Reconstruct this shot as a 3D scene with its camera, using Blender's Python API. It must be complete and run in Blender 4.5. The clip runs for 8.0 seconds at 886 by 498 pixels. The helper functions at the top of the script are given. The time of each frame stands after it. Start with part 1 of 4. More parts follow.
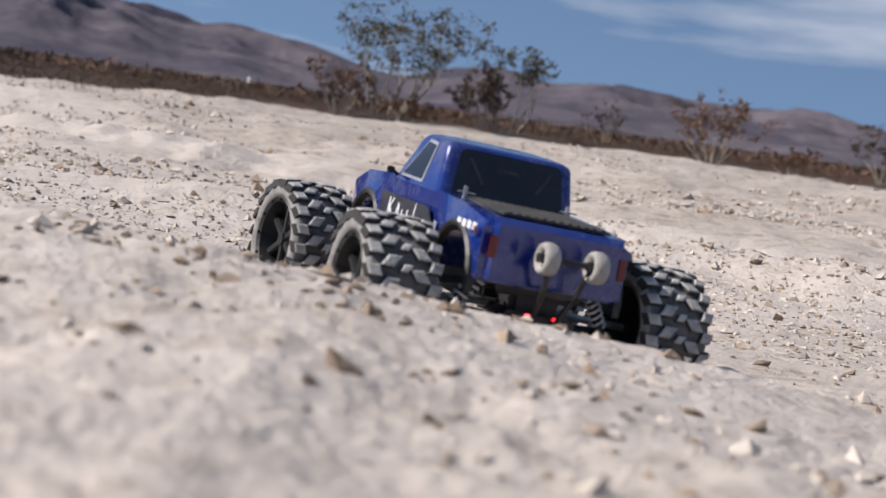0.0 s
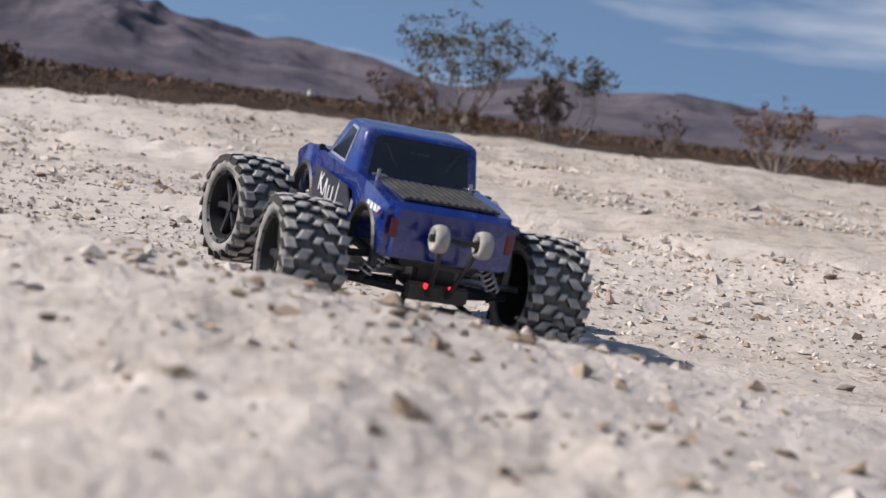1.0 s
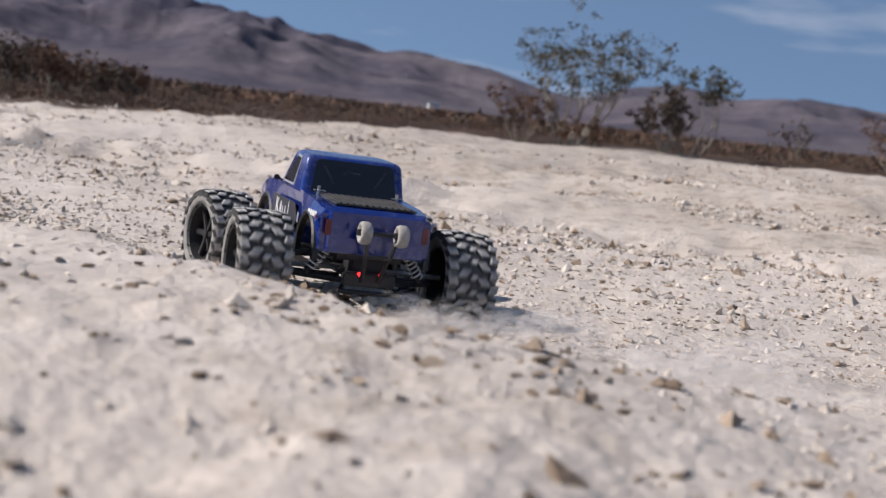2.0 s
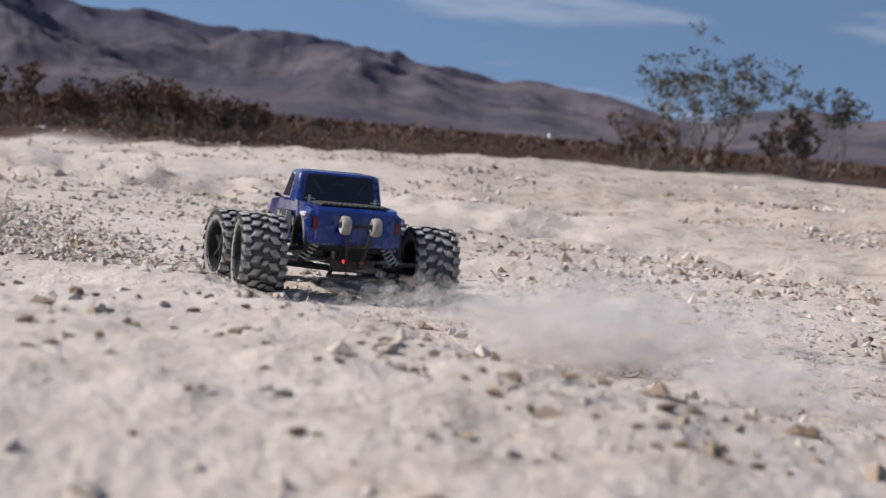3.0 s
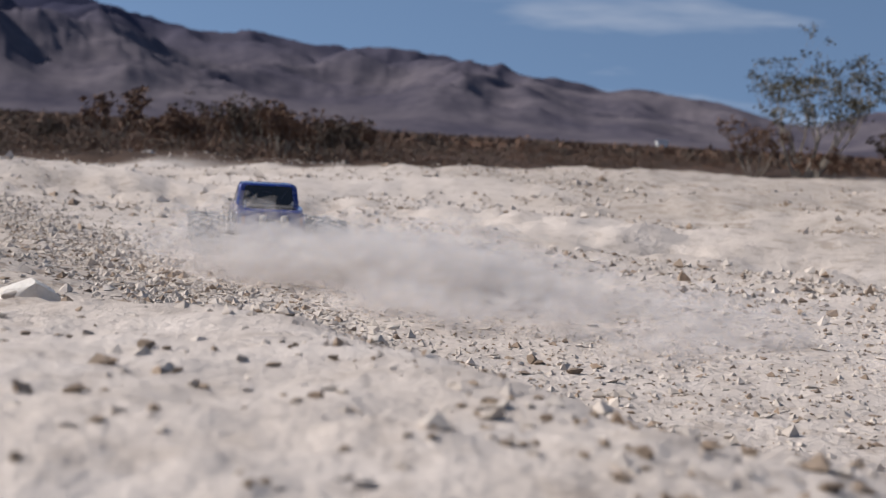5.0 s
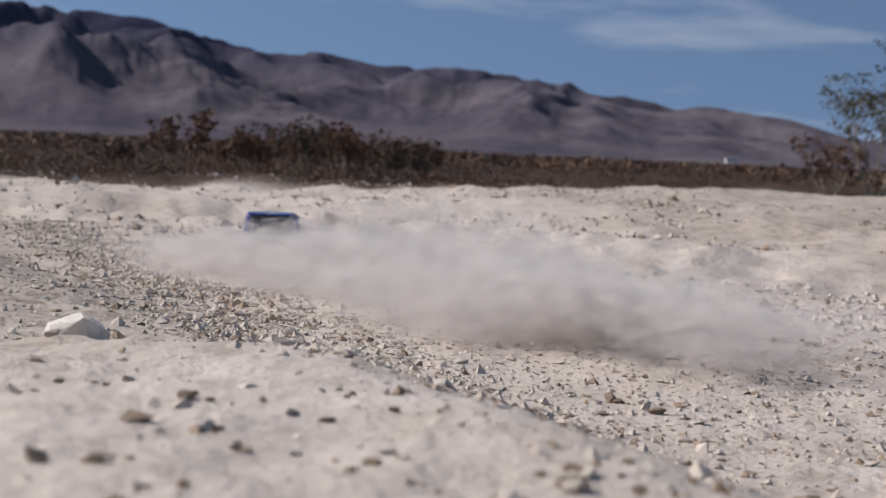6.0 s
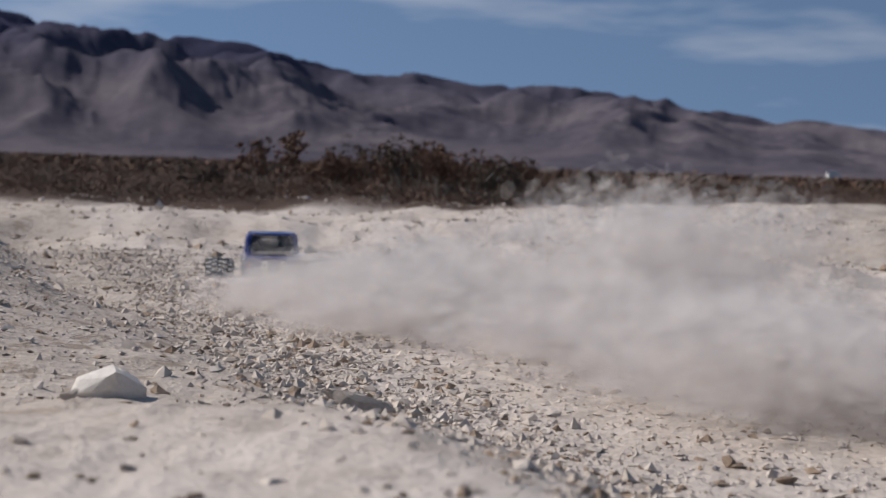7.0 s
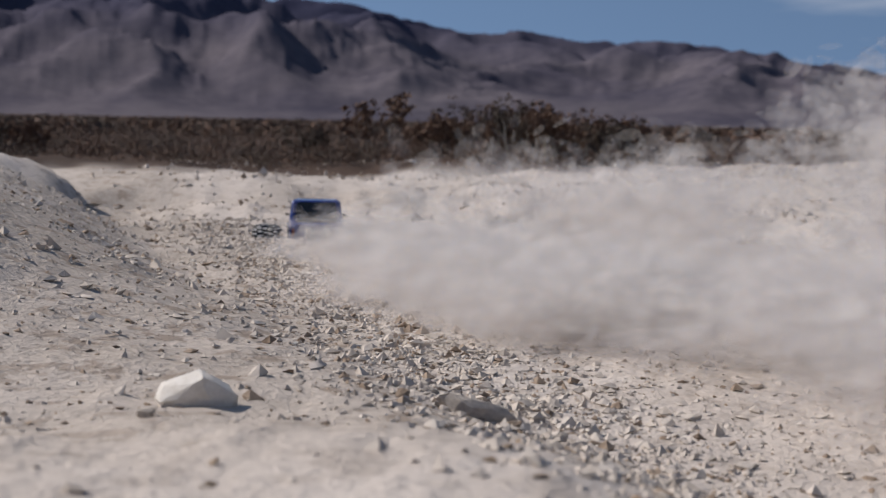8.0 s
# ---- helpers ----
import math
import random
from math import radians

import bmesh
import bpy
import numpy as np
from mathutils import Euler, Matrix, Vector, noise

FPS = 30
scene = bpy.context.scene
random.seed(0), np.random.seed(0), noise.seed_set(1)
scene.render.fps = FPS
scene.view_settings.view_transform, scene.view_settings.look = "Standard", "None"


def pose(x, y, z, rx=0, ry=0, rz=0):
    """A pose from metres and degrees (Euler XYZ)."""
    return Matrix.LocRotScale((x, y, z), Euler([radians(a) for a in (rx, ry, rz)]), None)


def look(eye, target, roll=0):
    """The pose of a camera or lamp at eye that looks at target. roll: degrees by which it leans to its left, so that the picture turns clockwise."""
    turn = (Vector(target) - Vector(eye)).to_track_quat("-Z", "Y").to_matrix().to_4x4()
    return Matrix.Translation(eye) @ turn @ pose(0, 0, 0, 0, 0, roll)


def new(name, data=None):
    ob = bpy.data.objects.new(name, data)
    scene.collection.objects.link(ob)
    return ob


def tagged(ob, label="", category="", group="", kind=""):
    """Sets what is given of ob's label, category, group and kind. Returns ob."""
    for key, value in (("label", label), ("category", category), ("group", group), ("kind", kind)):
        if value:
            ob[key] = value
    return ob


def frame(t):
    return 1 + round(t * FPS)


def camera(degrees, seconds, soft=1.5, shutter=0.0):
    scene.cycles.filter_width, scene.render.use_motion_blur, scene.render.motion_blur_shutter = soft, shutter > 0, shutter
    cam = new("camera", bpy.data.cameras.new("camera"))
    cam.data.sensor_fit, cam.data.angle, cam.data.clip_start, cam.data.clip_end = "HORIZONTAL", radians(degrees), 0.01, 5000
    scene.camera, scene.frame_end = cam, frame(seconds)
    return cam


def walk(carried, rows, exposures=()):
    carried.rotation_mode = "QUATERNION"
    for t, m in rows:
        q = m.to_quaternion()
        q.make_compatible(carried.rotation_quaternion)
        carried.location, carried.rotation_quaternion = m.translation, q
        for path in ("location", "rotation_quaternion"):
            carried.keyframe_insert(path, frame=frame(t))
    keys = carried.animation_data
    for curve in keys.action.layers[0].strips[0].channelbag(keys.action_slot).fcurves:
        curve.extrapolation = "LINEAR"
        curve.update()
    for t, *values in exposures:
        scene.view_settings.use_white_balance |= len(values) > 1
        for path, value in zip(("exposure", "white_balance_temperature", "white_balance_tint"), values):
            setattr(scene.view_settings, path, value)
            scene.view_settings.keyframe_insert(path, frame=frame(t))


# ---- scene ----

# ---- camera and its way: tracks the truck from behind a low bench of ground ----
cam = camera(34.0, 8.0, soft=1.3, shutter=0.2)
cam.data.dof.use_dof = True
cam.data.dof.focus_distance = 2.7
cam.data.dof.aperture_fstop = 7.0


def eye(x, y, z, yaw, pitch, roll):
    """A camera pose from metres and degrees: yaw to the left, pitch up, roll to its left."""
    return Matrix.Translation((x, y, z)) @ pose(0, 0, 0, 90 + pitch, 0, yaw) @ pose(0, 0, 0, 0, 0, roll)


walk(cam, [
    (0.0, eye(0.109, -0.391, 0.307, 0.37, -5.18, 7.93)),
    (0.5, eye(0.103, -0.337, 0.310, 1.49, -5.36, 7.81)),
    (1.0, eye(0.098, -0.317, 0.314, 2.82, -5.06, 7.30)),
    (2.5, eye(0.069, -0.296, 0.349, 10.41, -5.10, 5.58)),
    (3.0, eye(0.071, -0.235, 0.345, 12.59, -4.46, 4.87)),
    (3.5, eye(0.065, -0.231, 0.350, 13.47, -4.73, 4.41)),
    (4.0, eye(0.049, -0.154, 0.352, 15.03, -4.37, 3.95)),
    (5.5, eye(0.008, -0.001, 0.360, 17.95, -4.19, 2.99)),
    (6.0, eye(-0.023, 0.093, 0.363, 19.66, -3.61, 2.70)),
    (6.5, eye(-0.061, 0.233, 0.370, 21.63, -2.55, 1.82)),
    (7.0, eye(-0.117, 0.400, 0.371, 23.55, -3.02, 1.80)),
    (7.5, eye(-0.179, 0.519, 0.379, 26.00, -4.29, 1.23)),
    (8.0, eye(-0.235, 0.608, 0.393, 27.71, -4.75, 1.06)),
], exposures=[(0.0, 0.05), (2.5, -0.03), (4.0, -0.12), (5.5, -0.20), (6.5, -0.36), (7.0, -0.40), (8.0, -0.36)])

# ---- daylight: clear desert sky, sun high to the left and a little behind ----
SUN_EL, SUN_AZ = 39.0, 101.0  # degrees; azimuth to the left of +y
world = bpy.data.worlds.new("desert_sky")
scene.world = world
world.use_nodes = True
wn, wl = world.node_tree.nodes, world.node_tree.links
wn.clear()
w_out, w_bg = wn.new("ShaderNodeOutputWorld"), wn.new("ShaderNodeBackground")
w_sky = wn.new("ShaderNodeTexSky")
w_sky.sky_type, w_sky.sun_disc = "NISHITA", False
w_sky.sun_elevation, w_sky.sun_rotation = radians(SUN_EL), radians(-SUN_AZ)
w_sky.air_density, w_sky.dust_density, w_sky.ozone_density = 1.0, 0.0, 0.9
# the air stays clear down to the skyline: look the sky up a little higher
w_up, w_hi = wn.new("ShaderNodeVectorMath"), wn.new("ShaderNodeTexCoord")
w_up.operation = "ADD"
w_up.inputs[1].default_value = (0.0, 0.0, 0.38)
wl.new(w_hi.outputs["Generated"], w_up.inputs[0])
wl.new(w_up.outputs[0], w_sky.inputs["Vector"])
w_co, w_map, w_noise = wn.new("ShaderNodeTexCoord"), wn.new("ShaderNodeMapping"), wn.new("ShaderNodeTexNoise")
w_map.inputs["Scale"].default_value = (2.2, 2.2, 13.0)
w_map.inputs["Rotation"].default_value = (0.10, 0.06, 0.5)
w_noise.inputs["Scale"].default_value, w_noise.inputs["Detail"].default_value = 1.6, 5.0
w_ramp, w_mix = wn.new("ShaderNodeValToRGB"), wn.new("ShaderNodeMixRGB")
w_ramp.color_ramp.elements[0].position, w_ramp.color_ramp.elements[1].position = 0.54, 0.76
w_ramp.color_ramp.elements[1].color = (0.55, 0.55, 0.55, 1)
w_mix.inputs["Color2"].default_value = (7.0, 7.0, 7.4, 1)
wl.new(w_co.outputs["Generated"], w_map.inputs["Vector"])
wl.new(w_map.outputs[0], w_noise.inputs["Vector"])
wl.new(w_noise.outputs["Fac"], w_ramp.inputs[0])
wl.new(w_ramp.outputs[0], w_mix.inputs["Fac"])
wl.new(w_sky.outputs[0], w_mix.inputs["Color1"])
wl.new(w_mix.outputs[0], w_bg.inputs["Color"])
wl.new(w_bg.outputs[0], w_out.inputs["Surface"])
w_bg.inputs["Strength"].default_value = 0.128

sun = new("sun", bpy.data.lights.new("sun", "SUN"))
sun.data.energy, sun.data.angle, sun.data.color = 5.6, radians(0.5), (1.0, 0.93, 0.88)
SUN_DIR = Vector((-math.sin(radians(SUN_AZ)) * math.cos(radians(SUN_EL)),
                  math.cos(radians(SUN_AZ)) * math.cos(radians(SUN_EL)), math.sin(radians(SUN_EL))))
sun.matrix_world = look(SUN_DIR * 50, (0, 0, 0))


# ---- materials ----
def material(name, rough=0.8, metal=0.0, coat=0.0, spec=0.5):
    mat = bpy.data.materials.new(name)
    mat.use_nodes = True
    b = mat.node_tree.nodes["Principled BSDF"]
    b.inputs["Roughness"].default_value, b.inputs["Metallic"].default_value = rough, metal
    b.inputs["Coat Weight"].default_value, b.inputs["Specular IOR Level"].default_value = coat, spec
    return mat, mat.node_tree.nodes, mat.node_tree.links, b


def coords(nodes, links, scale):
    co, mp = nodes.new("ShaderNodeTexCoord"), nodes.new("ShaderNodeMapping")
    mp.inputs["Scale"].default_value = scale if isinstance(scale, tuple) else (scale,) * 3
    links.new(co.outputs["Object"], mp.inputs["Vector"])
    return mp.outputs[0]


def speckle(nodes, links, vec, scale, lo, hi, detail=6.0, rough=0.6):
    """A noise squeezed between lo and hi."""
    n, r = nodes.new("ShaderNodeTexNoise"), nodes.new("ShaderNodeMapRange")
    n.inputs["Scale"].default_value, n.inputs["Detail"].default_value, n.inputs["Roughness"].default_value = scale, detail, rough
    r.inputs["From Min"].default_value, r.inputs["From Max"].default_value = lo, hi
    links.new(vec, n.inputs["Vector"])
    links.new(n.outputs["Fac"], r.inputs["Value"])
    return r.outputs[0]


def blend(nodes, links, fac, a, b):
    m = nodes.new("ShaderNodeMixRGB")
    for key, v in (("Fac", fac), ("Color1", a), ("Color2", b)):
        if isinstance(v, (tuple, float, int)):
            m.inputs[key].default_value = (*v, 1) if isinstance(v, tuple) else v
        else:
            links.new(v, m.inputs[key])
    return m.outputs[0]


def relief(nodes, links, bsdf, height, strength, distance):
    b = nodes.new("ShaderNodeBump")
    b.inputs["Strength"].default_value, b.inputs["Distance"].default_value = strength, distance
    links.new(height, b.inputs["Height"])
    links.new(b.outputs[0], bsdf.inputs["Normal"])


def mottled(name, a, b, scale, rough=0.8, metal=0.0, coat=0.0, bump=0.0, fine=6.0, spec=0.5, lo=0.38, hi=0.62):
    """Two colours in blotches with finer grain over them."""
    mat, n, l, s = material(name, rough, metal, coat, spec)
    v = coords(n, l, 1.0)
    big, small = speckle(n, l, v, scale, lo, hi), speckle(n, l, v, scale * fine, 0.3, 0.75)
    c = blend(n, l, big, a, b)
    dark = tuple(x * 0.72 for x in a)
    l.new(blend(n, l, 0.35, c, blend(n, l, small, dark, b)), s.inputs["Base Color"])
    if bump:
        relief(n, l, s, small, 0.6, bump)
    return mat


def ground_material():
    """Pale caliche dust with gravel, turning into brown scrub soil, shade included, far off (the mesh carries both
    shares).
    """
    mat, n, l, s = material("caliche", 0.95, spec=0.2)
    v = coords(n, l, 1.0)
    big = speckle(n, l, v, 0.9, 0.35, 0.65)
    mid = speckle(n, l, v, 7.0, 0.35, 0.68)
    fine = speckle(n, l, v, 55.0, 0.30, 0.72)
    grit = speckle(n, l, v, 190.0, 0.35, 0.7, 3.0)
    pale = blend(n, l, big, (0.54, 0.468, 0.41), (0.68, 0.61, 0.555))
    pale = blend(n, l, mid, blend(n, l, 0.45, pale, (0.47, 0.40, 0.345)), pale)
    gravel = blend(n, l, fine, (0.27, 0.225, 0.185), (0.52, 0.445, 0.38))
    at = n.new("ShaderNodeAttribute")
    at.attribute_name = "gravel"
    patch = n.new("ShaderNodeMath")
    patch.operation = "MULTIPLY"
    l.new(at.outputs["Fac"], patch.inputs[0])
    half = n.new("ShaderNodeMath")
    half.operation = "MULTIPLY_ADD"
    half.inputs[1].default_value, half.inputs[2].default_value = 0.6, 0.4
    l.new(speckle(n, l, v, 2.2, 0.40, 0.60), half.inputs[0])
    l.new(half.outputs[0], patch.inputs[1])
    near = blend(n, l, patch.outputs[0], pale, gravel)
    near = blend(n, l, 0.22, near, blend(n, l, grit, (0.30, 0.26, 0.22), (0.72, 0.66, 0.58)))
    streak = n.new("ShaderNodeMath")
    streak.operation = "MULTIPLY_ADD"
    streak.inputs[1].default_value, streak.inputs[2].default_value = 0.55, 0.30
    l.new(at.outputs["Fac"], streak.inputs[0])
    pebbly = n.new("ShaderNodeMath")
    pebbly.operation = "MULTIPLY"
    l.new(streak.outputs[0], pebbly.inputs[0])
    l.new(speckle(n, l, v, 13.0, 0.52, 0.62, 4.0, 0.7), pebbly.inputs[1])
    near = blend(n, l, pebbly.outputs[0], near, (0.27, 0.215, 0.17))
    # brown earth, darkened further for the shade that bushes throw on it
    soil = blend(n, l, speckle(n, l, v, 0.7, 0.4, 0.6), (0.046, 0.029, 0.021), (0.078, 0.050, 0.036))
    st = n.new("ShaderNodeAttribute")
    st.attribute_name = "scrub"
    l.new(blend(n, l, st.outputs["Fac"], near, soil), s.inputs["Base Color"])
    add = n.new("ShaderNodeMath")
    add.operation = "ADD"
    l.new(fine, add.inputs[0])
    l.new(mid, add.inputs[1])
    relief(n, l, s, add.outputs[0], 0.5, 0.0105)
    return mat


GROUND = ground_material()
ROCK = mottled("limestone", (0.46, 0.40, 0.34), (0.66, 0.59, 0.52), 9.0, 0.95, bump=0.004, spec=0.2)
WHITE_ROCK = mottled("cream_limestone", (0.80, 0.74, 0.66), (0.92, 0.87, 0.80), 9.0, 0.95, bump=0.004, spec=0.2)
DARK_ROCK = mottled("weathered_stone", (0.21, 0.15, 0.105), (0.42, 0.33, 0.25), 14.0, 0.95, bump=0.004, spec=0.2)
# bluish base: distance haze is mixed into the rock colour
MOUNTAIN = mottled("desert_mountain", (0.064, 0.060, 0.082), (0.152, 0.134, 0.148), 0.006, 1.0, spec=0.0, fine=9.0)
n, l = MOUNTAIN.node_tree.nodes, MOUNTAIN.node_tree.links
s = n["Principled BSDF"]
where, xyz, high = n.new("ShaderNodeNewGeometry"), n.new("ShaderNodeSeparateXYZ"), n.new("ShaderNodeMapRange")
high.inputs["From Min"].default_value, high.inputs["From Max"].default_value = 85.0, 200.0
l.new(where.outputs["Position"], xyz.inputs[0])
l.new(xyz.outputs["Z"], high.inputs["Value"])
# shade of the upper slopes painted in: darker and bluer with height
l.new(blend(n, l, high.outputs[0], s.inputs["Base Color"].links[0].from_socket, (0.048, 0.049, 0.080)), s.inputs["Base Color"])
BARK = mottled("grey_bark", (0.20, 0.165, 0.13), (0.36, 0.32, 0.27), 12.0, 0.9)
LEAF = mottled("creosote_leaf", (0.048, 0.045, 0.03), (0.10, 0.09, 0.06), 3.0, 0.75)
DRY_LEAF = mottled("dry_brush", (0.095, 0.05, 0.031), (0.17, 0.092, 0.055), 3.0, 0.85)
DARK_LEAF = mottled("dark_brush", (0.06, 0.04, 0.028), (0.105, 0.072, 0.05), 3.0, 0.85)


def blue_material():
    """Blue lacquer under a thin, patchy film of dust."""
    mat, n, l, b = material("dusty_blue_paint", 0.2, 0.2, 0.8)
    v = coords(n, l, 1.0)
    paint = blend(n, l, speckle(n, l, v, 18.0, 0.45, 0.75), (0.003, 0.018, 0.17), (0.010, 0.038, 0.23))
    film = n.new("ShaderNodeMath")
    film.operation = "MULTIPLY"
    film.inputs[1].default_value = 0.34
    l.new(speckle(n, l, v, 11.0, 0.46, 0.72, 8.0, 0.7), film.inputs[0])
    l.new(blend(n, l, film.outputs[0], paint, (0.26, 0.25, 0.25)), b.inputs["Base Color"])
    rough = n.new("ShaderNodeMapRange")
    rough.inputs["To Min"].default_value, rough.inputs["To Max"].default_value = 0.18, 0.6
    l.new(film.outputs[0], rough.inputs["Value"])
    rough.inputs["From Max"].default_value = 0.34
    l.new(rough.outputs[0], b.inputs["Roughness"])
    return mat


BLUE = blue_material()
BLACK_PLASTIC = mottled("black_plastic", (0.012, 0.012, 0.013), (0.03, 0.028, 0.027), 30.0, 0.5)
SMOKED = mottled("smoked_window", (0.006, 0.006, 0.008), (0.016, 0.016, 0.02), 12.0, 0.18, coat=0.3)
BED_TRIM = mottled("dusty_bed_liner", (0.018, 0.018, 0.02), (0.07, 0.067, 0.063), 25.0, 0.7)
RUBBER = mottled("black_rubber", (0.012, 0.012, 0.012), (0.070, 0.066, 0.062), 30.0, 0.85)
DUSTY_RUBBER = mottled("dusty_rubber", (0.22, 0.21, 0.20), (0.58, 0.56, 0.53), 40.0, 0.95, bump=0.001)
GROOVE = mottled("dust_packed_groove", (0.07, 0.066, 0.062), (0.20, 0.19, 0.178), 30.0, 0.95, bump=0.001)
SIDEWALL = mottled("dust_filmed_sidewall", (0.18, 0.172, 0.162), (0.34, 0.325, 0.305), 30.0, 0.95, bump=0.001)
PALE_RUBBER = mottled("dust_caked_rubber", (0.24, 0.225, 0.205), (0.44, 0.415, 0.385), 40.0, 0.95)
STEEL = mottled("worn_steel", (0.35, 0.35, 0.36), (0.55, 0.54, 0.52), 60.0, 0.35, 0.9)
WHITE_DECAL = mottled("white_decal", (0.72, 0.72, 0.72), (0.82, 0.82, 0.82), 60.0, 0.5)
DARK_DECAL = mottled("dark_grey_decal", (0.018, 0.018, 0.025), (0.05, 0.05, 0.06), 40.0, 0.4)
SILVER = mottled("silver_line", (0.40, 0.42, 0.48), (0.55, 0.56, 0.6), 60.0, 0.4, 0.5)
TAIL_RED = mottled("tail_light_red", (0.10, 0.010, 0.012), (0.17, 0.02, 0.02), 40.0, 0.3)
DUST = mottled("powder_dust", (0.80, 0.765, 0.735), (0.86, 0.825, 0.795), 2.0, 1.0, spec=0.0)
HOUSE = mottled("white_plaster", (0.70, 0.70, 0.68), (0.80, 0.80, 0.78), 0.5, 0.9)

lamp_mat, ln, ll, lb = material("red_lamp", 0.3)
lb.inputs["Base Color"].default_value = (0.6, 0.02, 0.02, 1)
lb.inputs["Emission Color"].default_value, lb.inputs["Emission Strength"].default_value = (1.0, 0.03, 0.04, 1), 2.2

# dust flecks let light through as fine powder does
dn, dl = DUST.node_tree.nodes, DUST.node_tree.links
d_tr, d_mx = dn.new("ShaderNodeBsdfTranslucent"), dn.new("ShaderNodeMixShader")
d_tr.inputs["Color"].default_value = (0.86, 0.825, 0.795, 1)
d_mx.inputs[0].default_value = 0.5
d_al, d_cl = dn.new("ShaderNodeMixShader"), dn.new("ShaderNodeBsdfTransparent")
d_al.inputs[0].default_value = 0.075
scene.cycles.transparent_max_bounces = 96
dl.new(dn["Principled BSDF"].outputs[0], d_mx.inputs[1])
dl.new(d_tr.outputs[0], d_mx.inputs[2])
dl.new(d_cl.outputs[0], d_al.inputs[1])
dl.new(d_mx.outputs[0], d_al.inputs[2])
dl.new(d_al.outputs[0], dn["Material Output"].inputs["Surface"])


# ---- mesh helpers ----
def finish(bm, mats, name, smooth=False):
    me = bpy.data.meshes.new(name)
    bm.normal_update()
    bm.to_mesh(me)
    bm.free()
    for m in (mats if isinstance(mats, (list, tuple)) else [mats]):
        me.materials.append(m)
    if smooth:
        me.polygons.foreach_set("use_smooth", [True] * len(me.polygons))
    return me


def part(name, bm, mats, parent, label="", smooth=False):
    """One mesh object under a thing or a part; its mesh is in the parent's space."""
    ob = new(name, finish(bm, mats, name, smooth))
    ob.parent = parent
    return tagged(ob, label)


def mesh_from(name, verts, faces, mats, smooth=False):
    me = bpy.data.meshes.new(name)
    me.from_pydata(verts, [], faces)
    me.update()
    for m in (mats if isinstance(mats, (list, tuple)) else [mats]):
        me.materials.append(m)
    if smooth:
        me.polygons.foreach_set("use_smooth", [True] * len(me.polygons))
    return me


def box(bm, cx, cy, cz, sx, sy, sz, m=None, bevel=0.0, mat=0):
    """A bevelled box of full sizes sx, sy, sz."""
    r = bmesh.ops.create_cube(bm, size=1.0)
    vs = r["verts"]
    for v in vs:
        v.co = Vector((v.co.x * sx, v.co.y * sy, v.co.z * sz))
    if bevel:
        es = list({e for v in vs for e in v.link_edges})
        vs = list({v for f in bmesh.ops.bevel(bm, geom=es, offset=bevel, segments=2, affect="EDGES")["faces"] for v in f.verts} | {v for v in vs if v.is_valid})
    mm = Matrix.Translation((cx, cy, cz)) @ (m or Matrix())
    for v in vs:
        v.co = mm @ v.co
    for f in {f for v in vs for f in v.link_faces}:
        f.material_index = mat
    return vs


def tube(bm, a, b, ra, rb=None, seg=8, mat=0):
    """A tapered rod from a to b, closed at both ends."""
    a, b = Vector(a), Vector(b)
    rb = ra if rb is None else rb
    q = (b - a).to_track_quat("Z", "Y")
    rings = []
    for c, r in ((a, ra), (b, rb)):
        rings.append([bm.verts.new(c + q @ Vector((r * math.cos(2 * math.pi * k / seg), r * math.sin(2 * math.pi * k / seg), 0))) for k in range(seg)])
    fs = [bm.faces.new((rings[0][k], rings[0][(k + 1) % seg], rings[1][(k + 1) % seg], rings[1][k])) for k in range(seg)]
    fs += [bm.faces.new(rings[0][::-1]), bm.faces.new(rings[1])]
    for f in fs:
        f.material_index = mat


def lathe(bm, profile, seg=32, mat=None):
    """Turns a closed profile of (x, radius) round the x axis."""
    rings = []
    for k in range(seg):
        a = 2 * math.pi * k / seg
        rings.append([bm.verts.new((x, r * math.cos(a), r * math.sin(a))) for x, r in profile])
    n = len(profile)
    for k in range(seg):
        for j in range(n):
            f = bm.faces.new((rings[k][j], rings[k][(j + 1) % n], rings[(k + 1) % seg][(j + 1) % n], rings[(k + 1) % seg][j]))
            f.material_index = mat[j] if mat else 0
    bmesh.ops.recalc_face_normals(bm, faces=bm.faces[:])


# ---- lie of the land ----
LATTICE = np.random.RandomState(7).rand(512, 512)


def vnoise(x, y):
    """Smooth value noise between 0 and 1 over arrays."""
    x, y = np.asarray(x, float), np.asarray(y, float)
    xi, yi = np.floor(x).astype(int), np.floor(y).astype(int)
    fx, fy = x - xi, y - yi
    fx, fy = fx * fx * (3 - 2 * fx), fy * fy * (3 - 2 * fy)
    g = lambda i, j: LATTICE[i % 512, j % 512]
    return ((g(xi, yi) * (1 - fx) + g(xi + 1, yi) * fx) * (1 - fy) + (g(xi, yi + 1) * (1 - fx) + g(xi + 1, yi + 1) * fx) * fy)


def fbm(x, y, octaves=4):
    out, amp, tot = 0.0, 1.0, 0.0
    for k in range(octaves):
        out = out + amp * vnoise(x * 2 ** k + 17.3 * k, y * 2 ** k + 9.1 * k)
        tot += amp
        amp *= 0.5
    return out / tot


def rise(a, b, v):
    t = np.clip((v - a) / (b - a), 0, 1)
    return t * t * (3 - 2 * t)


AX, AY = -0.67, 0.742  # heading of the wash that the truck follows


def along_side(x, y):
    """Distance along the wash and to its left side."""
    dx, dy = x - 0.14, y - 1.5
    return dx * AX + dy * AY, -dx * AY + dy * AX


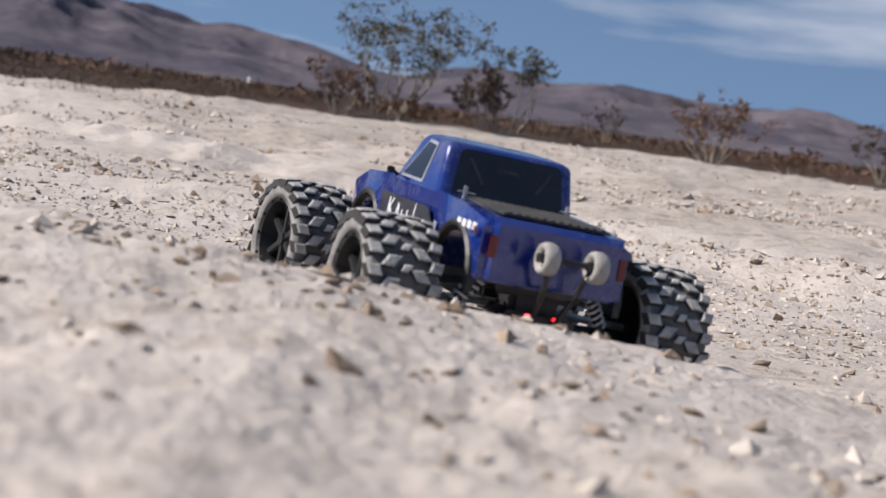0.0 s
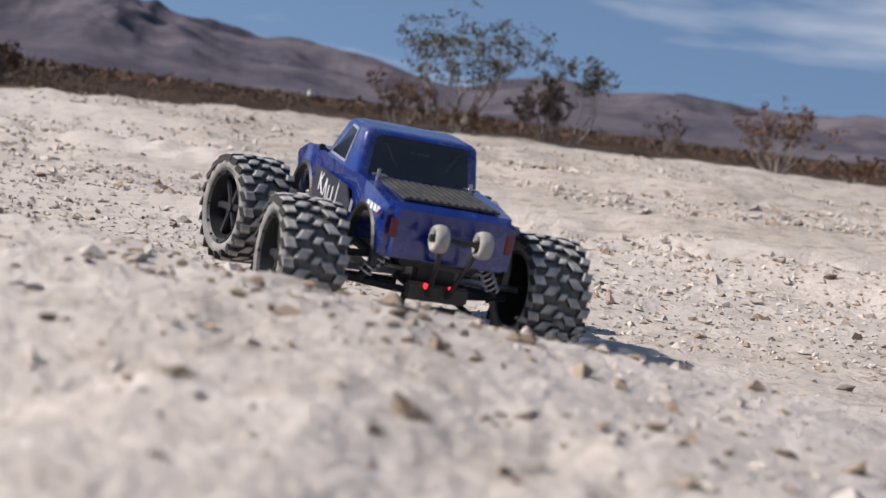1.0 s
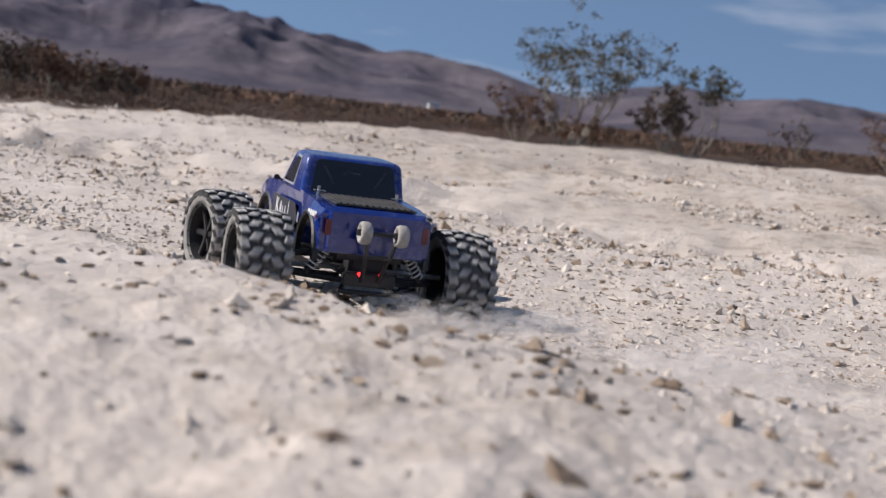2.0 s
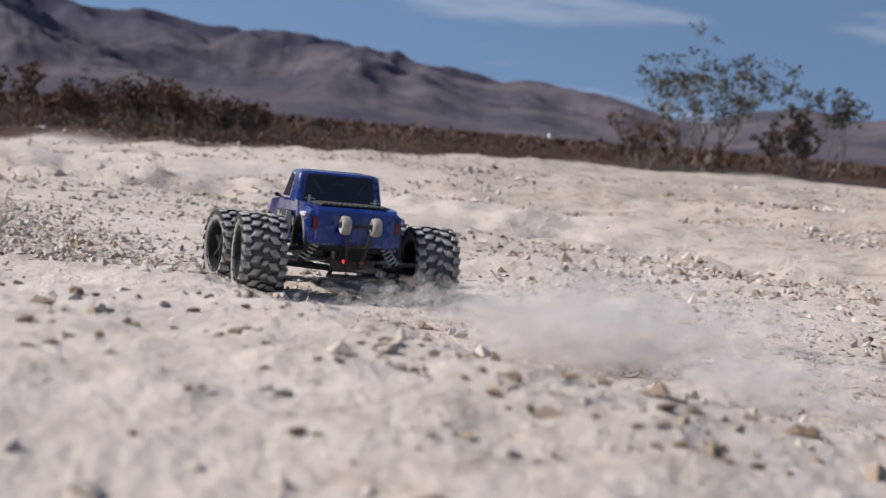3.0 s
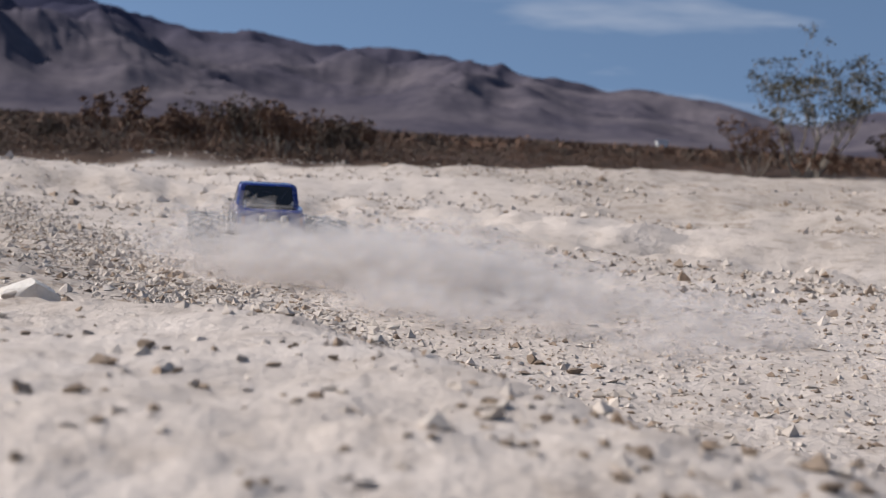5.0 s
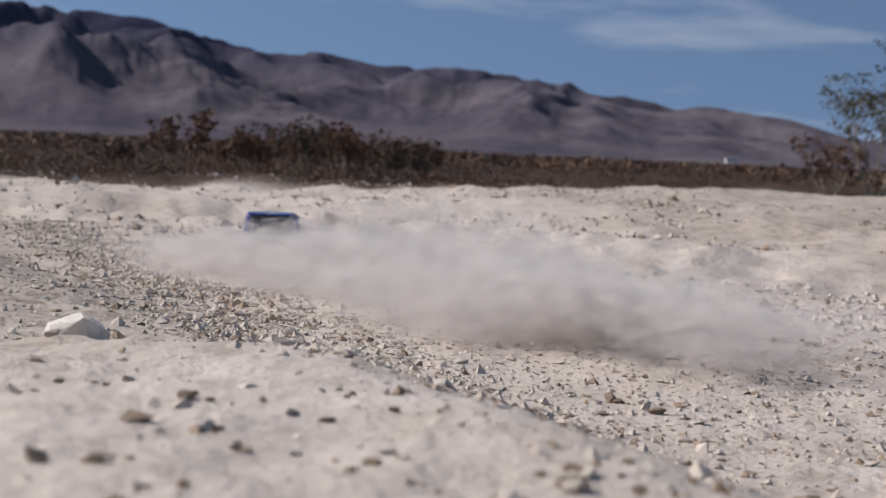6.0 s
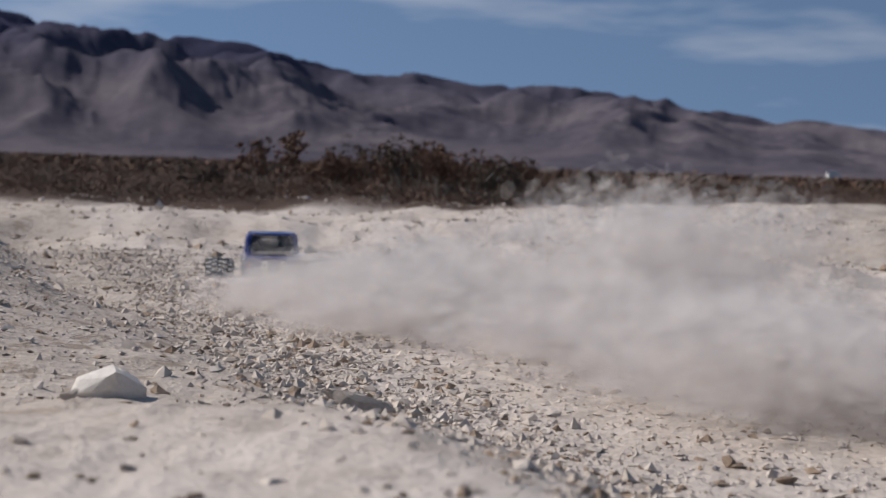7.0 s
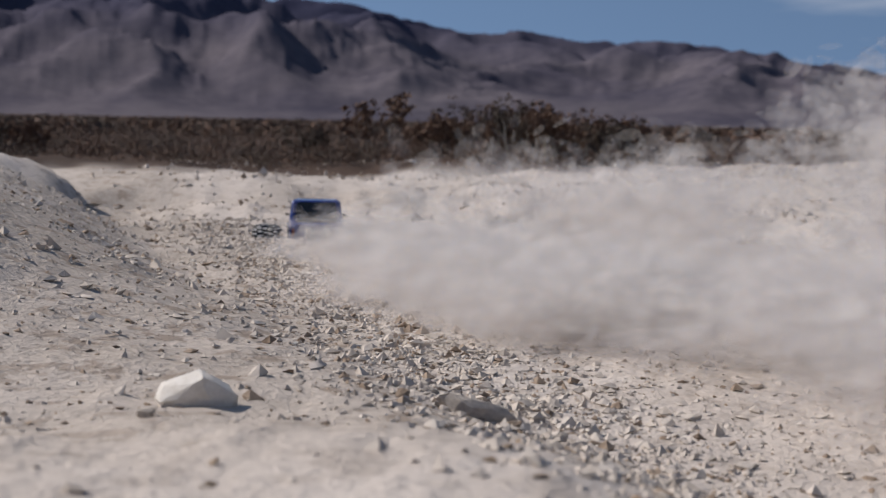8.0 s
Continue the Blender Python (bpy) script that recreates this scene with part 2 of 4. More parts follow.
def rim_distance(x, y):
    """How far the bare ground reaches in this direction."""
    az = np.degrees(np.arctan2(-x, y))
    return 10.2 + 7.3 * (1 - rise(2, 24, az)) + 1.6 * (fbm(az * 0.35 + 50, az * 0 + 3.0, 3) - 0.5)


def land(x, y, fine=True):
    x, y = np.asarray(x, float), np.asarray(y, float)
    d = np.hypot(x, y)
    a, s = along_side(x, y)
    floor = 0.012 - 0.032 * np.clip(a, -1.5, 5.5) - 0.012 * np.clip(-s, 0, 2.5)
    # bench between the camera and the wash, and the bank that goes on from it
    bench = 0.134 * rise(0.06, 0.58, s) * (1 - 0.45 * rise(0.6, 1.6, a)) * (0.55 + 0.45 * rise(-0.9, -0.1, a))
    bank = 0.34 * rise(0.42, 1.35, s) * rise(1.2, 3.4, a)
    # mound before the camera that runs out into the wash
    mound = (0.136 - 0.128 * np.clip(x, 0.0, 0.65)) * (1 - rise(1.06, 1.27, y - 0.10 * np.clip(x, 0, 1))) * rise(-0.45, -0.1, x)
    lip = 0.07 + 0.09 * rise(2.9, 6.0, -s) + 0.09 * rise(6.0, 7.5, a) * (1 - rise(2.9, 6.0, -s)) + 0.004 * np.clip(d - 8, 0, 12) + 0.13 * (fbm(x * 0.9 + 3, y * 0.9, 4) - 0.5) + 0.10 * (fbm(x * 2.6 + 8, y * 2.6, 3) - 0.5) * rise(6.0, 8.0, d) - 0.04 - 0.03 * rise(24, 34, np.degrees(np.arctan2(-x, np.maximum(y, 0.1))))
    wob = 0.7 * (fbm(a * 0.9 + 20, s * 0.9, 3) - 0.5)
    w = 1 - (1 - rise(1.5, 2.9, -s + wob)) * (1 - rise(5.3, 6.9, a + wob + 0.25 * np.clip(-s, -1, 3)))
    z = floor * (1 - w) + lip * w + (bench + bank) * (1 - w)
    z = np.maximum(z, mound)
    # rough, crumbling flank of the far side: ledges and runnels
    edge = 4 * w * (1 - w)
    ledge = fbm(x * 1.5, y * 1.5, 4) - 0.5
    z = z + edge * (0.24 * ledge + 0.075 * (fbm(x * 5.2, y * 5.2 + 4, 4) - 0.5) * 1.8 + 0.05 * np.abs(2 * fbm(x * 3.3 + 9, y * 3.3, 3) - 1))
    z = z + 0.10 * (fbm(x * 0.8 + 5, y * 0.8, 4) - 0.5) * rise(2.4, 5.0, d) * rise(0.4, 1.2, np.abs(s))
    # pale hump beside the wheel ruts
    z = z + 0.05 * np.exp(-((x + 0.50) ** 2 + (y - 3.5) ** 2) / 0.05)
    far = rise(16, 60, d)
    z = z * (1 - far) + far * (0.2 + 0.0046 * np.clip(d - 20, 0, 1500))
    if fine:
        fade = 1 - rise(7, 16, d)
        z = z + fade * ((0.028 + 0.02 * rise(2.2, 4.0, d)) * (fbm(x * 4.5, y * 4.5, 4) - 0.5) * (0.35 + 0.65 * rise(0.2, 0.7, np.abs(s))) + 0.012 * (fbm(x * 21, y * 21, 3) - 0.5))
        # small knobs and clods on the bench
        k = vnoise(x * 16 + 3, y * 16) * vnoise(x * 7 + 9, y * 7)
        z = z + 0.030 * np.clip(k - 0.50, 0, 1) * rise(0.2, 0.5, s) * fade
    return z


def spot(x, y):
    """The ground's height at one place."""
    return float(land(np.array([x]), np.array([y]))[0])


def build_ground():
    rings = np.geomspace(0.22, 4200, 500)
    az = np.radians(np.concatenate([np.linspace(-34, 66, 460), np.linspace(66, 326, 62)[1:-1]]))
    R, A = np.meshgrid(rings, az, indexing="ij")
    X, Y = -R * np.sin(A), R * np.cos(A) - 0.55
    Z = land(X, Y)
    nr, na = R.shape
    co = np.stack([X, Y, Z], -1).reshape(-1, 3)
    centre = np.array([[0, -0.55, spot(0, -0.55)]])
    i, j = np.meshgrid(np.arange(nr - 1), np.arange(na), indexing="ij")
    k = (j + 1) % na
    quads = np.stack([i * na + j, (i + 1) * na + j, (i + 1) * na + k, i * na + k], -1).reshape(-1, 4)
    c = nr * na
    tris = [(c, jj, (jj + 1) % na) for jj in range(na)]
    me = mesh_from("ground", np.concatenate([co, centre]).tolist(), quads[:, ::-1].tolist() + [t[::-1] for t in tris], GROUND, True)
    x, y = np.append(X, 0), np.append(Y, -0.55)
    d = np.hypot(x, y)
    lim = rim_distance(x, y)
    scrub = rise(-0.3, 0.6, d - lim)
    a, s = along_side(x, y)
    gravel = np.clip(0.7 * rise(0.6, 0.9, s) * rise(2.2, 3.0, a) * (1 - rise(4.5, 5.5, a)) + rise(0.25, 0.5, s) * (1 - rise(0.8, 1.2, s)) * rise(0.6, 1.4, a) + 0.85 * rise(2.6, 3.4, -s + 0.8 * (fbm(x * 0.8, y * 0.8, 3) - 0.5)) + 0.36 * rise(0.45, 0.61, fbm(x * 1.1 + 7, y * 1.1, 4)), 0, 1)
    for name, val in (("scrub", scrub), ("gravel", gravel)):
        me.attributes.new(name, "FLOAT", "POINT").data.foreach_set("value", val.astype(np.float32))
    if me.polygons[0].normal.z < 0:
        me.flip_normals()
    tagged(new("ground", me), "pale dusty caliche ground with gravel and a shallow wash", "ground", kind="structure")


build_ground()

# ---- mountains: skyline heights in degrees over the azimuth, worn into gullies ----
SKYLINE = ((-60, 2.0), (-40, 2.2), (-22, 1.5), (-16, 1.65), (-13, 2.25), (-11, 1.9), (-7.7, 2.0), (-5.7, 2.2), (-2.6, 1.8), (-1.2, 2.25), (0.8, 2.0),
           (3.0, 1.25), (4.8, 1.6), (6.4, 2.05), (8.4, 2.28), (9.8, 2.5), (10.8, 2.25), (12.2, 2.6), (14.4, 2.85), (16.3, 3.2), (18.0, 3.45),
           (20.3, 3.5), (22.6, 3.45), (24.5, 3.9), (26.6, 3.65), (28.4, 4.05), (30.3, 4.5), (32.0, 4.85), (35.0, 4.95), (38.0, 5.1), (41, 5.6), (45, 5.95), (56, 5.4), (75, 4.2), (110, 3.0))


def build_mountains():
    az = np.radians(np.concatenate([np.linspace(-60, -18, 70), np.linspace(-18, 50, 900)[1:], np.linspace(50, 110, 70)[1:]]))
    t = np.linspace(0, 1, 125)
    T, A = np.meshgrid(t, az, indexing="ij")
    deg = np.degrees(A)
    sky = np.interp(deg, [p[0] for p in SKYLINE], [p[1] for p in SKYLINE])
    R = 1350 + 1950 * T
    X, Y = -R * np.sin(A), R * np.cos(A)
    # spurs and valleys of some hundred metres, bent and worn finer
    wx, wy = 160 * (fbm(X / 420, Y / 420, 3) - 0.5), 160 * (fbm(X / 420 + 31, Y / 420 + 8, 3) - 0.5)
    big = 1.1 - np.sqrt((2 * fbm((X + wx) / 300 + 4, (Y + wy) / 380 + 2, 2) - 1) ** 2 + 0.01)
    mid = 1.1 - np.sqrt((2 * fbm((X + wx) / 140 + 9, (Y + wy) / 170, 2) - 1) ** 2 + 0.01)
    small = 1 - np.abs(2 * fbm((X + wx * 0.6) / 42, (Y + wy * 0.6) / 42 + 5, 3) - 1)
    up = np.clip((R - 1350) / 1250, 0, 1)
    env = up ** 1.25 * (1 - 0.8 * rise(2700, 3300, R))
    H = env * (0.27 + 0.46 * big ** 1.4 + 0.60 * mid ** 1.4 * (0.35 + 0.65 * big) * (1 - 0.50 * up) + 0.10 * small * (1 - 0.70 * up))
    spur = 1 - np.abs(2 * fbm(deg * 0.85 + 1.6 * (fbm(deg * 0.4, T * 4, 3) - 0.5), T * 2.2 + 11, 4) - 1)
    H = H + env * (1 - up) ** 0.6 * 0.04 * (spur - 0.6)
    H = H + rise(0.04, 0.35, up) * (1 - up) * (0.06 * big + 0.25 * (mid - 0.4) + 0.07 * (small - 0.5))
    peak = (H / R).max(0)
    gain = np.tan(np.radians(sky[0] - 0.12)) / peak
    ker = np.hanning(31)
    gain = np.convolve(np.pad(gain, 15, mode="edge"), ker / ker.sum(), "valid")
    Z = 5.5 + H * gain[None]
    X, Y = -R * np.sin(A), R * np.cos(A)
    nr, na = R.shape
    i, j = np.meshgrid(np.arange(nr - 1), np.arange(na - 1), indexing="ij")
    q = np.stack([i * na + j, i * na + j + 1, (i + 1) * na + j + 1, (i + 1) * na + j], -1).reshape(-1, 4)
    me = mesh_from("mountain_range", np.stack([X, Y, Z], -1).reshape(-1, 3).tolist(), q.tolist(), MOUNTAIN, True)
    if me.polygons[0].normal.z < 0:
        me.flip_normals()
    tagged(new("mountain_range", me), "bare brown-mauve desert mountain range with gullied flanks", "mountains", kind="structure")


build_mountains()


# ---- stones ----
def stone_mesh(name, seed, mat, squash=0.6, sub=2):
    rng = random.Random(seed)
    bm = bmesh.new()
    bmesh.ops.create_icosphere(bm, subdivisions=sub, radius=1.0)
    off = Vector((rng.uniform(-50, 50), rng.uniform(-50, 50), rng.uniform(-50, 50)))
    cuts = [Vector((rng.uniform(-1, 1), rng.uniform(-1, 1), rng.uniform(-0.6, 1))).normalized() for _ in range(12)]
    for v in bm.verts:
        n = noise.noise(v.co * 1.3 + off) * 0.65 + noise.noise(v.co * 3.1 + off) * 0.45
        p = v.co * (1 + n)
        for c in cuts:
            k = p.dot(c) - 0.44
            if k > 0:
                p = p - c * k * 0.95
        v.co = Vector((p.x, p.y * 0.8, p.z * squash))
    return finish(bm, mat, name)


STONES = [stone_mesh("stone", 11 + k, (DARK_ROCK, ROCK, WHITE_ROCK, DARK_ROCK, ROCK, ROCK, ROCK)[k], 0.68 + 0.1 * (k % 3)) for k in range(7)]


def place_stone(x, y, size, kind, turn, label, sink=0.3, stretch=1.0):
    ob = new("stone", STONES[kind])
    ob.matrix_world = pose(x, y, spot(x, y) + size * (0.5 - sink) * 0.6, turn * 0.1, turn * 0.07, turn) @ Matrix.Diagonal((size * stretch, size, size, 1))
    return tagged(ob, label, "stone", "stones on the ground")


def build_stones():
    for x, y, size, kind, turn, label, st in (
            (-1.05, 2.24, 0.042, 1, 20, "flat tan stone half buried in pale dust", 1.7),
            # dark piece added where the tan stone's shadow lies, on its right
            (-0.985, 2.22, 0.026, 0, 70, "dark stone standing in for the shadow of a flat tan one", 1.4),
            (-1.30, 2.00, 0.068, 2, 20, "large cream-white limestone lump on the bench", 1.5),
            (-1.36, 2.05, 0.034, 5, 10, "brown stone leaning on a white lump", 1.0),
            (-1.17, 2.28, 0.020, 3, 0, "dark stone on the edge of the bank", 1.0),
            (0.58, 1.71, 0.022, 0, 30, "brown stone beside the wheel track", 1.2),
            (0.40, 1.52, 0.018, 4, 60, "pale stone in the wheel track", 1.2),
            (0.33, 1.45, 0.012, 0, 15, "small brown stone in the wheel track", 1.2),
            (-0.45, 1.56, 0.016, 0, 35, "dark stone on the crest of the bench", 1.3),
            (-0.36, 1.76, 0.014, 3, 85, "brown stone on the crest of the bench", 1.2),
            (-0.43, 2.20, 0.018, 0, 25, "dark stone at the foot of the bank", 1.3),
            (-0.68, 3.05, 0.030, 4, 15, "grey pointed stone beyond the gravel", 1.0),
            (-0.93, 2.25, 0.016, 5, 15, "pale stone among gravel", 1.2),
            (-0.20, 3.6, 0.024, 1, 70, "pale flat stone in the wash", 1.3),
            (0.9, 3.4, 0.026, 0, 20, "brown stone in the wash", 1.3)):
        place_stone(x, y, size * (1.1 if size < 0.02 else 1.0), kind, turn, label, 0.25, st)
    # earth clods with their crumbs on the near bench: x, y, size, shape, turn
    clods = (
        (0.079, 0.779, 0.0091, 0, 0), (0.055, 0.822, 0.0073, 3, 53), (0.025, 0.793, 0.0093, 0, 106), (-0.209, 0.902, 0.0092, 4, 159),
        (-0.216, 0.657, 0.0100, 0, 32), (-0.088, 0.824, 0.0096, 3, 85), (0.007, 0.827, 0.0067, 0, 138), (-0.080, 0.715, 0.0062, 4, 11),
        (0.094, 0.624, 0.0046, 0, 64), (-0.516, 2.280, 0.0220, 3, 117), (-0.263, 1.066, 0.0111, 0, 170), (-0.260, 0.762, 0.0110, 4, 43),
        (-0.541, 0.893, 0.0130, 0, 96), (-0.117, 0.912, 0.0117, 3, 149), (0.004, 0.935, 0.0134, 0, 22), (0.064, 0.928, 0.0107, 4, 75),
        (-0.251, 0.858, 0.0062, 0, 128), (-0.309, 0.721, 0.0056, 3, 1), (-0.400, 0.984, 0.0072, 0, 54), (-0.354, 0.971, 0.0070, 4, 107),
        (-0.288, 1.056, 0.0074, 0, 160), (-0.659, 1.218, 0.0131, 3, 33), (-0.506, 2.272, 0.0154, 0, 86), (-0.502, 1.998, 0.0153, 4, 139),
        (-0.489, 1.286, 0.0084, 0, 12), (-0.794, 1.298, 0.0057, 3, 65),
    )
    rng = random.Random(29)
    for x, y, size, kind, turn in clods:
        place_stone(x, y, size, kind, turn, "brown earth clod on the near bench", 0.2, 1.25)
        for _ in range(3):
            place_stone(x + rng.gauss(0, 0.022), y + rng.gauss(0, 0.02), rng.uniform(0.003, 0.007), rng.choice((0, 3, 4)), rng.uniform(0, 180), "small broken bit beside a larger clod", 0.3, rng.uniform(1.0, 1.6))
    rng = random.Random(15)
    for _ in range(44):
        a, s = rng.uniform(-0.75, 1.25), rng.uniform(0.45, 1.0)
        x, y = 0.14 + a * AX - s * AY, 1.5 + a * AY + s * AX
        for _ in range(rng.choice((1, 1, 2, 3))):
            place_stone(x + rng.gauss(0, 0.018), y + rng.gauss(0, 0.018), rng.uniform(0.004, 0.011), rng.choice((0, 3, 4, 1)), rng.uniform(0, 180), "brown earth clod on the pale bench", 0.3, rng.uniform(1.0, 1.7))
    rng = random.Random(5)
    for _ in range(46):
        a, s = rng.uniform(0.9, 4.2), rng.choice((rng.uniform(0.28, 0.9), rng.uniform(0.28, 0.55), -rng.uniform(0.5, 2.0)))
        x, y = 0.14 + a * AX - s * AY, 1.5 + a * AY + s * AX
        place_stone(x, y, rng.uniform(0.006, 0.015), rng.randrange(7), rng.uniform(0, 180), "grey-tan stone among gravel of the wash", 0.2, rng.uniform(0.9, 1.5))


build_stones()


def scatter(name, label, count, sampler, mats, seed, dark=0.16):
    """Countless small stones as one mesh: bent tetra and octa chips."""
    rng = np.random.RandomState(seed)
    base = np.array([(1, 0, 0), (0, 1, 0), (-1, 0, 0), (0, -1, 0), (0, 0, 0.8), (0, 0, -0.8)], float)
    tri = [(0, 1, 4), (1, 2, 4), (2, 3, 4), (3, 0, 4), (1, 0, 5), (2, 1, 5), (3, 2, 5), (0, 3, 5)]
    x, y, size = sampler(rng, count)
    n = len(x)
    z = land(x, y)
    v = base[None] * rng.uniform(0.55, 1.35, (n, 6, 1)) + rng.normal(0, 0.26, (n, 6, 3))
    v[:, :, 2] *= rng.uniform(0.6, 1.05, (n, 1))
    ang = rng.uniform(0, 2 * np.pi, n)[:, None]
    vx = v[:, :, 0] * np.cos(ang) - v[:, :, 1] * np.sin(ang)
    vy = v[:, :, 0] * np.sin(ang) + v[:, :, 1] * np.cos(ang)
    P = np.stack([x[:, None] + vx * size[:, None], y[:, None] + vy * size[:, None], z[:, None] + (v[:, :, 2] + 0.15) * size[:, None]], -1)
    F = (np.array(tri)[None] + 6 * np.arange(n)[:, None, None]).reshape(-1, 3)
    me = mesh_from(name, P.reshape(-1, 3).tolist(), F.tolist(), mats)
    me.polygons.foreach_set("material_index", np.repeat(rng.choice(len(mats), n, p=[1 - dark, dark]), 8).astype(np.int32))
    tagged(new(name, me), label, "gravel", kind="stuff")


def wash_gravel(rng, n):
    a = rng.uniform(0.3, 5.5, n)
    s = np.where((rng.rand(n) < 0.16) & (a > 2.0), rng.uniform(0.45, 1.2, n), 9.0)
    s = np.where(s < 5, s, np.where(rng.rand(n) < 0.86, rng.normal(0.29, 0.11, n), rng.uniform(-1.2, 0.42, n)))
    x, y = 0.14 + a * AX - s * AY, 1.5 + a * AY + s * AX
    return x, y, np.clip(rng.lognormal(-5.8, 0.6, n), 0.0015, 0.014)


def right_gravel(rng, n):
    ang, d = np.radians(rng.uniform(-26, 40, n)), 2.0 * np.exp(rng.uniform(0, 1.95, n))
    x, y = -d * np.sin(ang), d * np.cos(ang)
    keep = fbm(x * 1.3, y * 1.3, 3) > 0.44
    side = along_side(x, y)[1]
    keep &= (side < -1.5) | (rng.rand(n) < np.where(side < 0.42, 0.5, 0.25))
    return x[keep], y[keep], (np.clip(rng.lognormal(-5.5, 0.5, n), 0.0025, 0.016) * np.clip(d / 3, 0.8, 2.0))[keep]


def near_grit(rng, n):
    ang, d = np.radians(rng.uniform(-28, 55, n)), rng.uniform(0.75, 3.0, n)
    x, y = -d * np.sin(ang), d * np.cos(ang) - 0.4
    keep = (fbm(x * 3.1, y * 3.1, 3) > 0.50)
    a, s = along_side(x, y)
    keep &= (s < 0.62) | (rng.rand(n) < 0.45) & (a < 0.8)
    keep &= (x > -0.45) | (rng.rand(n) < 0.35)
    return x[keep], y[keep], np.clip(rng.lognormal(-5.55, 0.6, n), 0.0015, 0.014)[keep]


scatter("wash_gravel", "loose grey-tan gravel along the foot of the bank", 26000, wash_gravel, [ROCK, DARK_ROCK], 3, 0.11)
scatter("flat_gravel", "scattered brown and tan gravel on the flat", 46000, right_gravel, [ROCK, DARK_ROCK], 4, 0.28)
scatter("bench_grit", "small brown clods and grit on the near bench", 4200, near_grit, [ROCK, DARK_ROCK], 6, 0.42)


# ---- shrubs ----
def shrub(name, x, y, height, width, seed, leaf, label, stems=7, leaves=1400, open_crown=0.0, leaf_size=0.022, lean=0.0):
    """A desert shrub: forked stems and a ragged crown of small leaf sprigs."""
    rng = random.Random(seed)
    ob = tagged(new(name), label, "shrub", "desert shrubs")
    ob.matrix_world = pose(x, y, spot(x, y) - 0.03)
    tips = []

    def grow(bm, p, d, length, r, depth):
        steps = 3
        for k in range(steps):
            d = (d + Vector((rng.uniform(-0.22, 0.22), rng.uniform(-0.22, 0.22), rng.uniform(-0.05, 0.16)))).normalized()
            q = p + d * (length / steps)
            tube(bm, p, q, r, r * 0.82, 4)
            p, r = q, r * 0.82
            if depth < 2 and k > 0:
                tips.append((p, depth))
        tips.append((p, depth))
        if depth < 3:
            for _ in range(rng.choice((2, 2, 3))):
                side = Vector((rng.uniform(-1, 1), rng.uniform(-1, 1), rng.uniform(-0.1, 0.9)))
                grow(bm, p, (d + side * 0.75).normalized(), length * rng.uniform(0.5, 0.78), r * 0.75, depth + 1)

    for k in range(stems):
        a = 2 * math.pi * (k + rng.random() * 0.7) / stems
        spread = width / height * rng.uniform(0.15, 0.75)
        d = Vector((math.cos(a) * spread + lean, math.sin(a) * spread, 1)).normalized()
        bm = bmesh.new()
        grow(bm, Vector((math.cos(a) * 0.05 * width, math.sin(a) * 0.05 * width, 0)), d, height * rng.uniform(0.30, 0.46), 0.011 * height + 0.002, 0)
        part("stem", bm, BARK, ob, "grey forked stem")
    verts, faces = [], []
    ends = [t for t, dep in tips if dep >= 1 and t.z > height * open_crown]
    top = max(t.z for t, _ in tips)
    fit = height / top
    for _ in range(leaves):
        c = rng.choice(ends)
        c = c + Vector((rng.gauss(0, 0.05), rng.gauss(0, 0.05), rng.gauss(0.01, 0.04))) * height * 0.5
        n = Vector((rng.gauss(0, 1), rng.gauss(0, 1), rng.gauss(0, 1))).normalized()
        t = n.orthogonal().normalized()
        b = n.cross(t)
        s = leaf_size * rng.uniform(0.5, 1.3)
        i = len(verts)
        verts += [tuple(c - t * s), tuple(c + b * s * 0.5), tuple(c + t * s), tuple(c - b * s * 0.5)]
        faces.append((i, i + 1, i + 2, i + 3))
    cr = new("crown", mesh_from("crown", verts, faces, leaf))
    cr.parent = ob
    ob.scale = (1, 1, fit)
    return ob


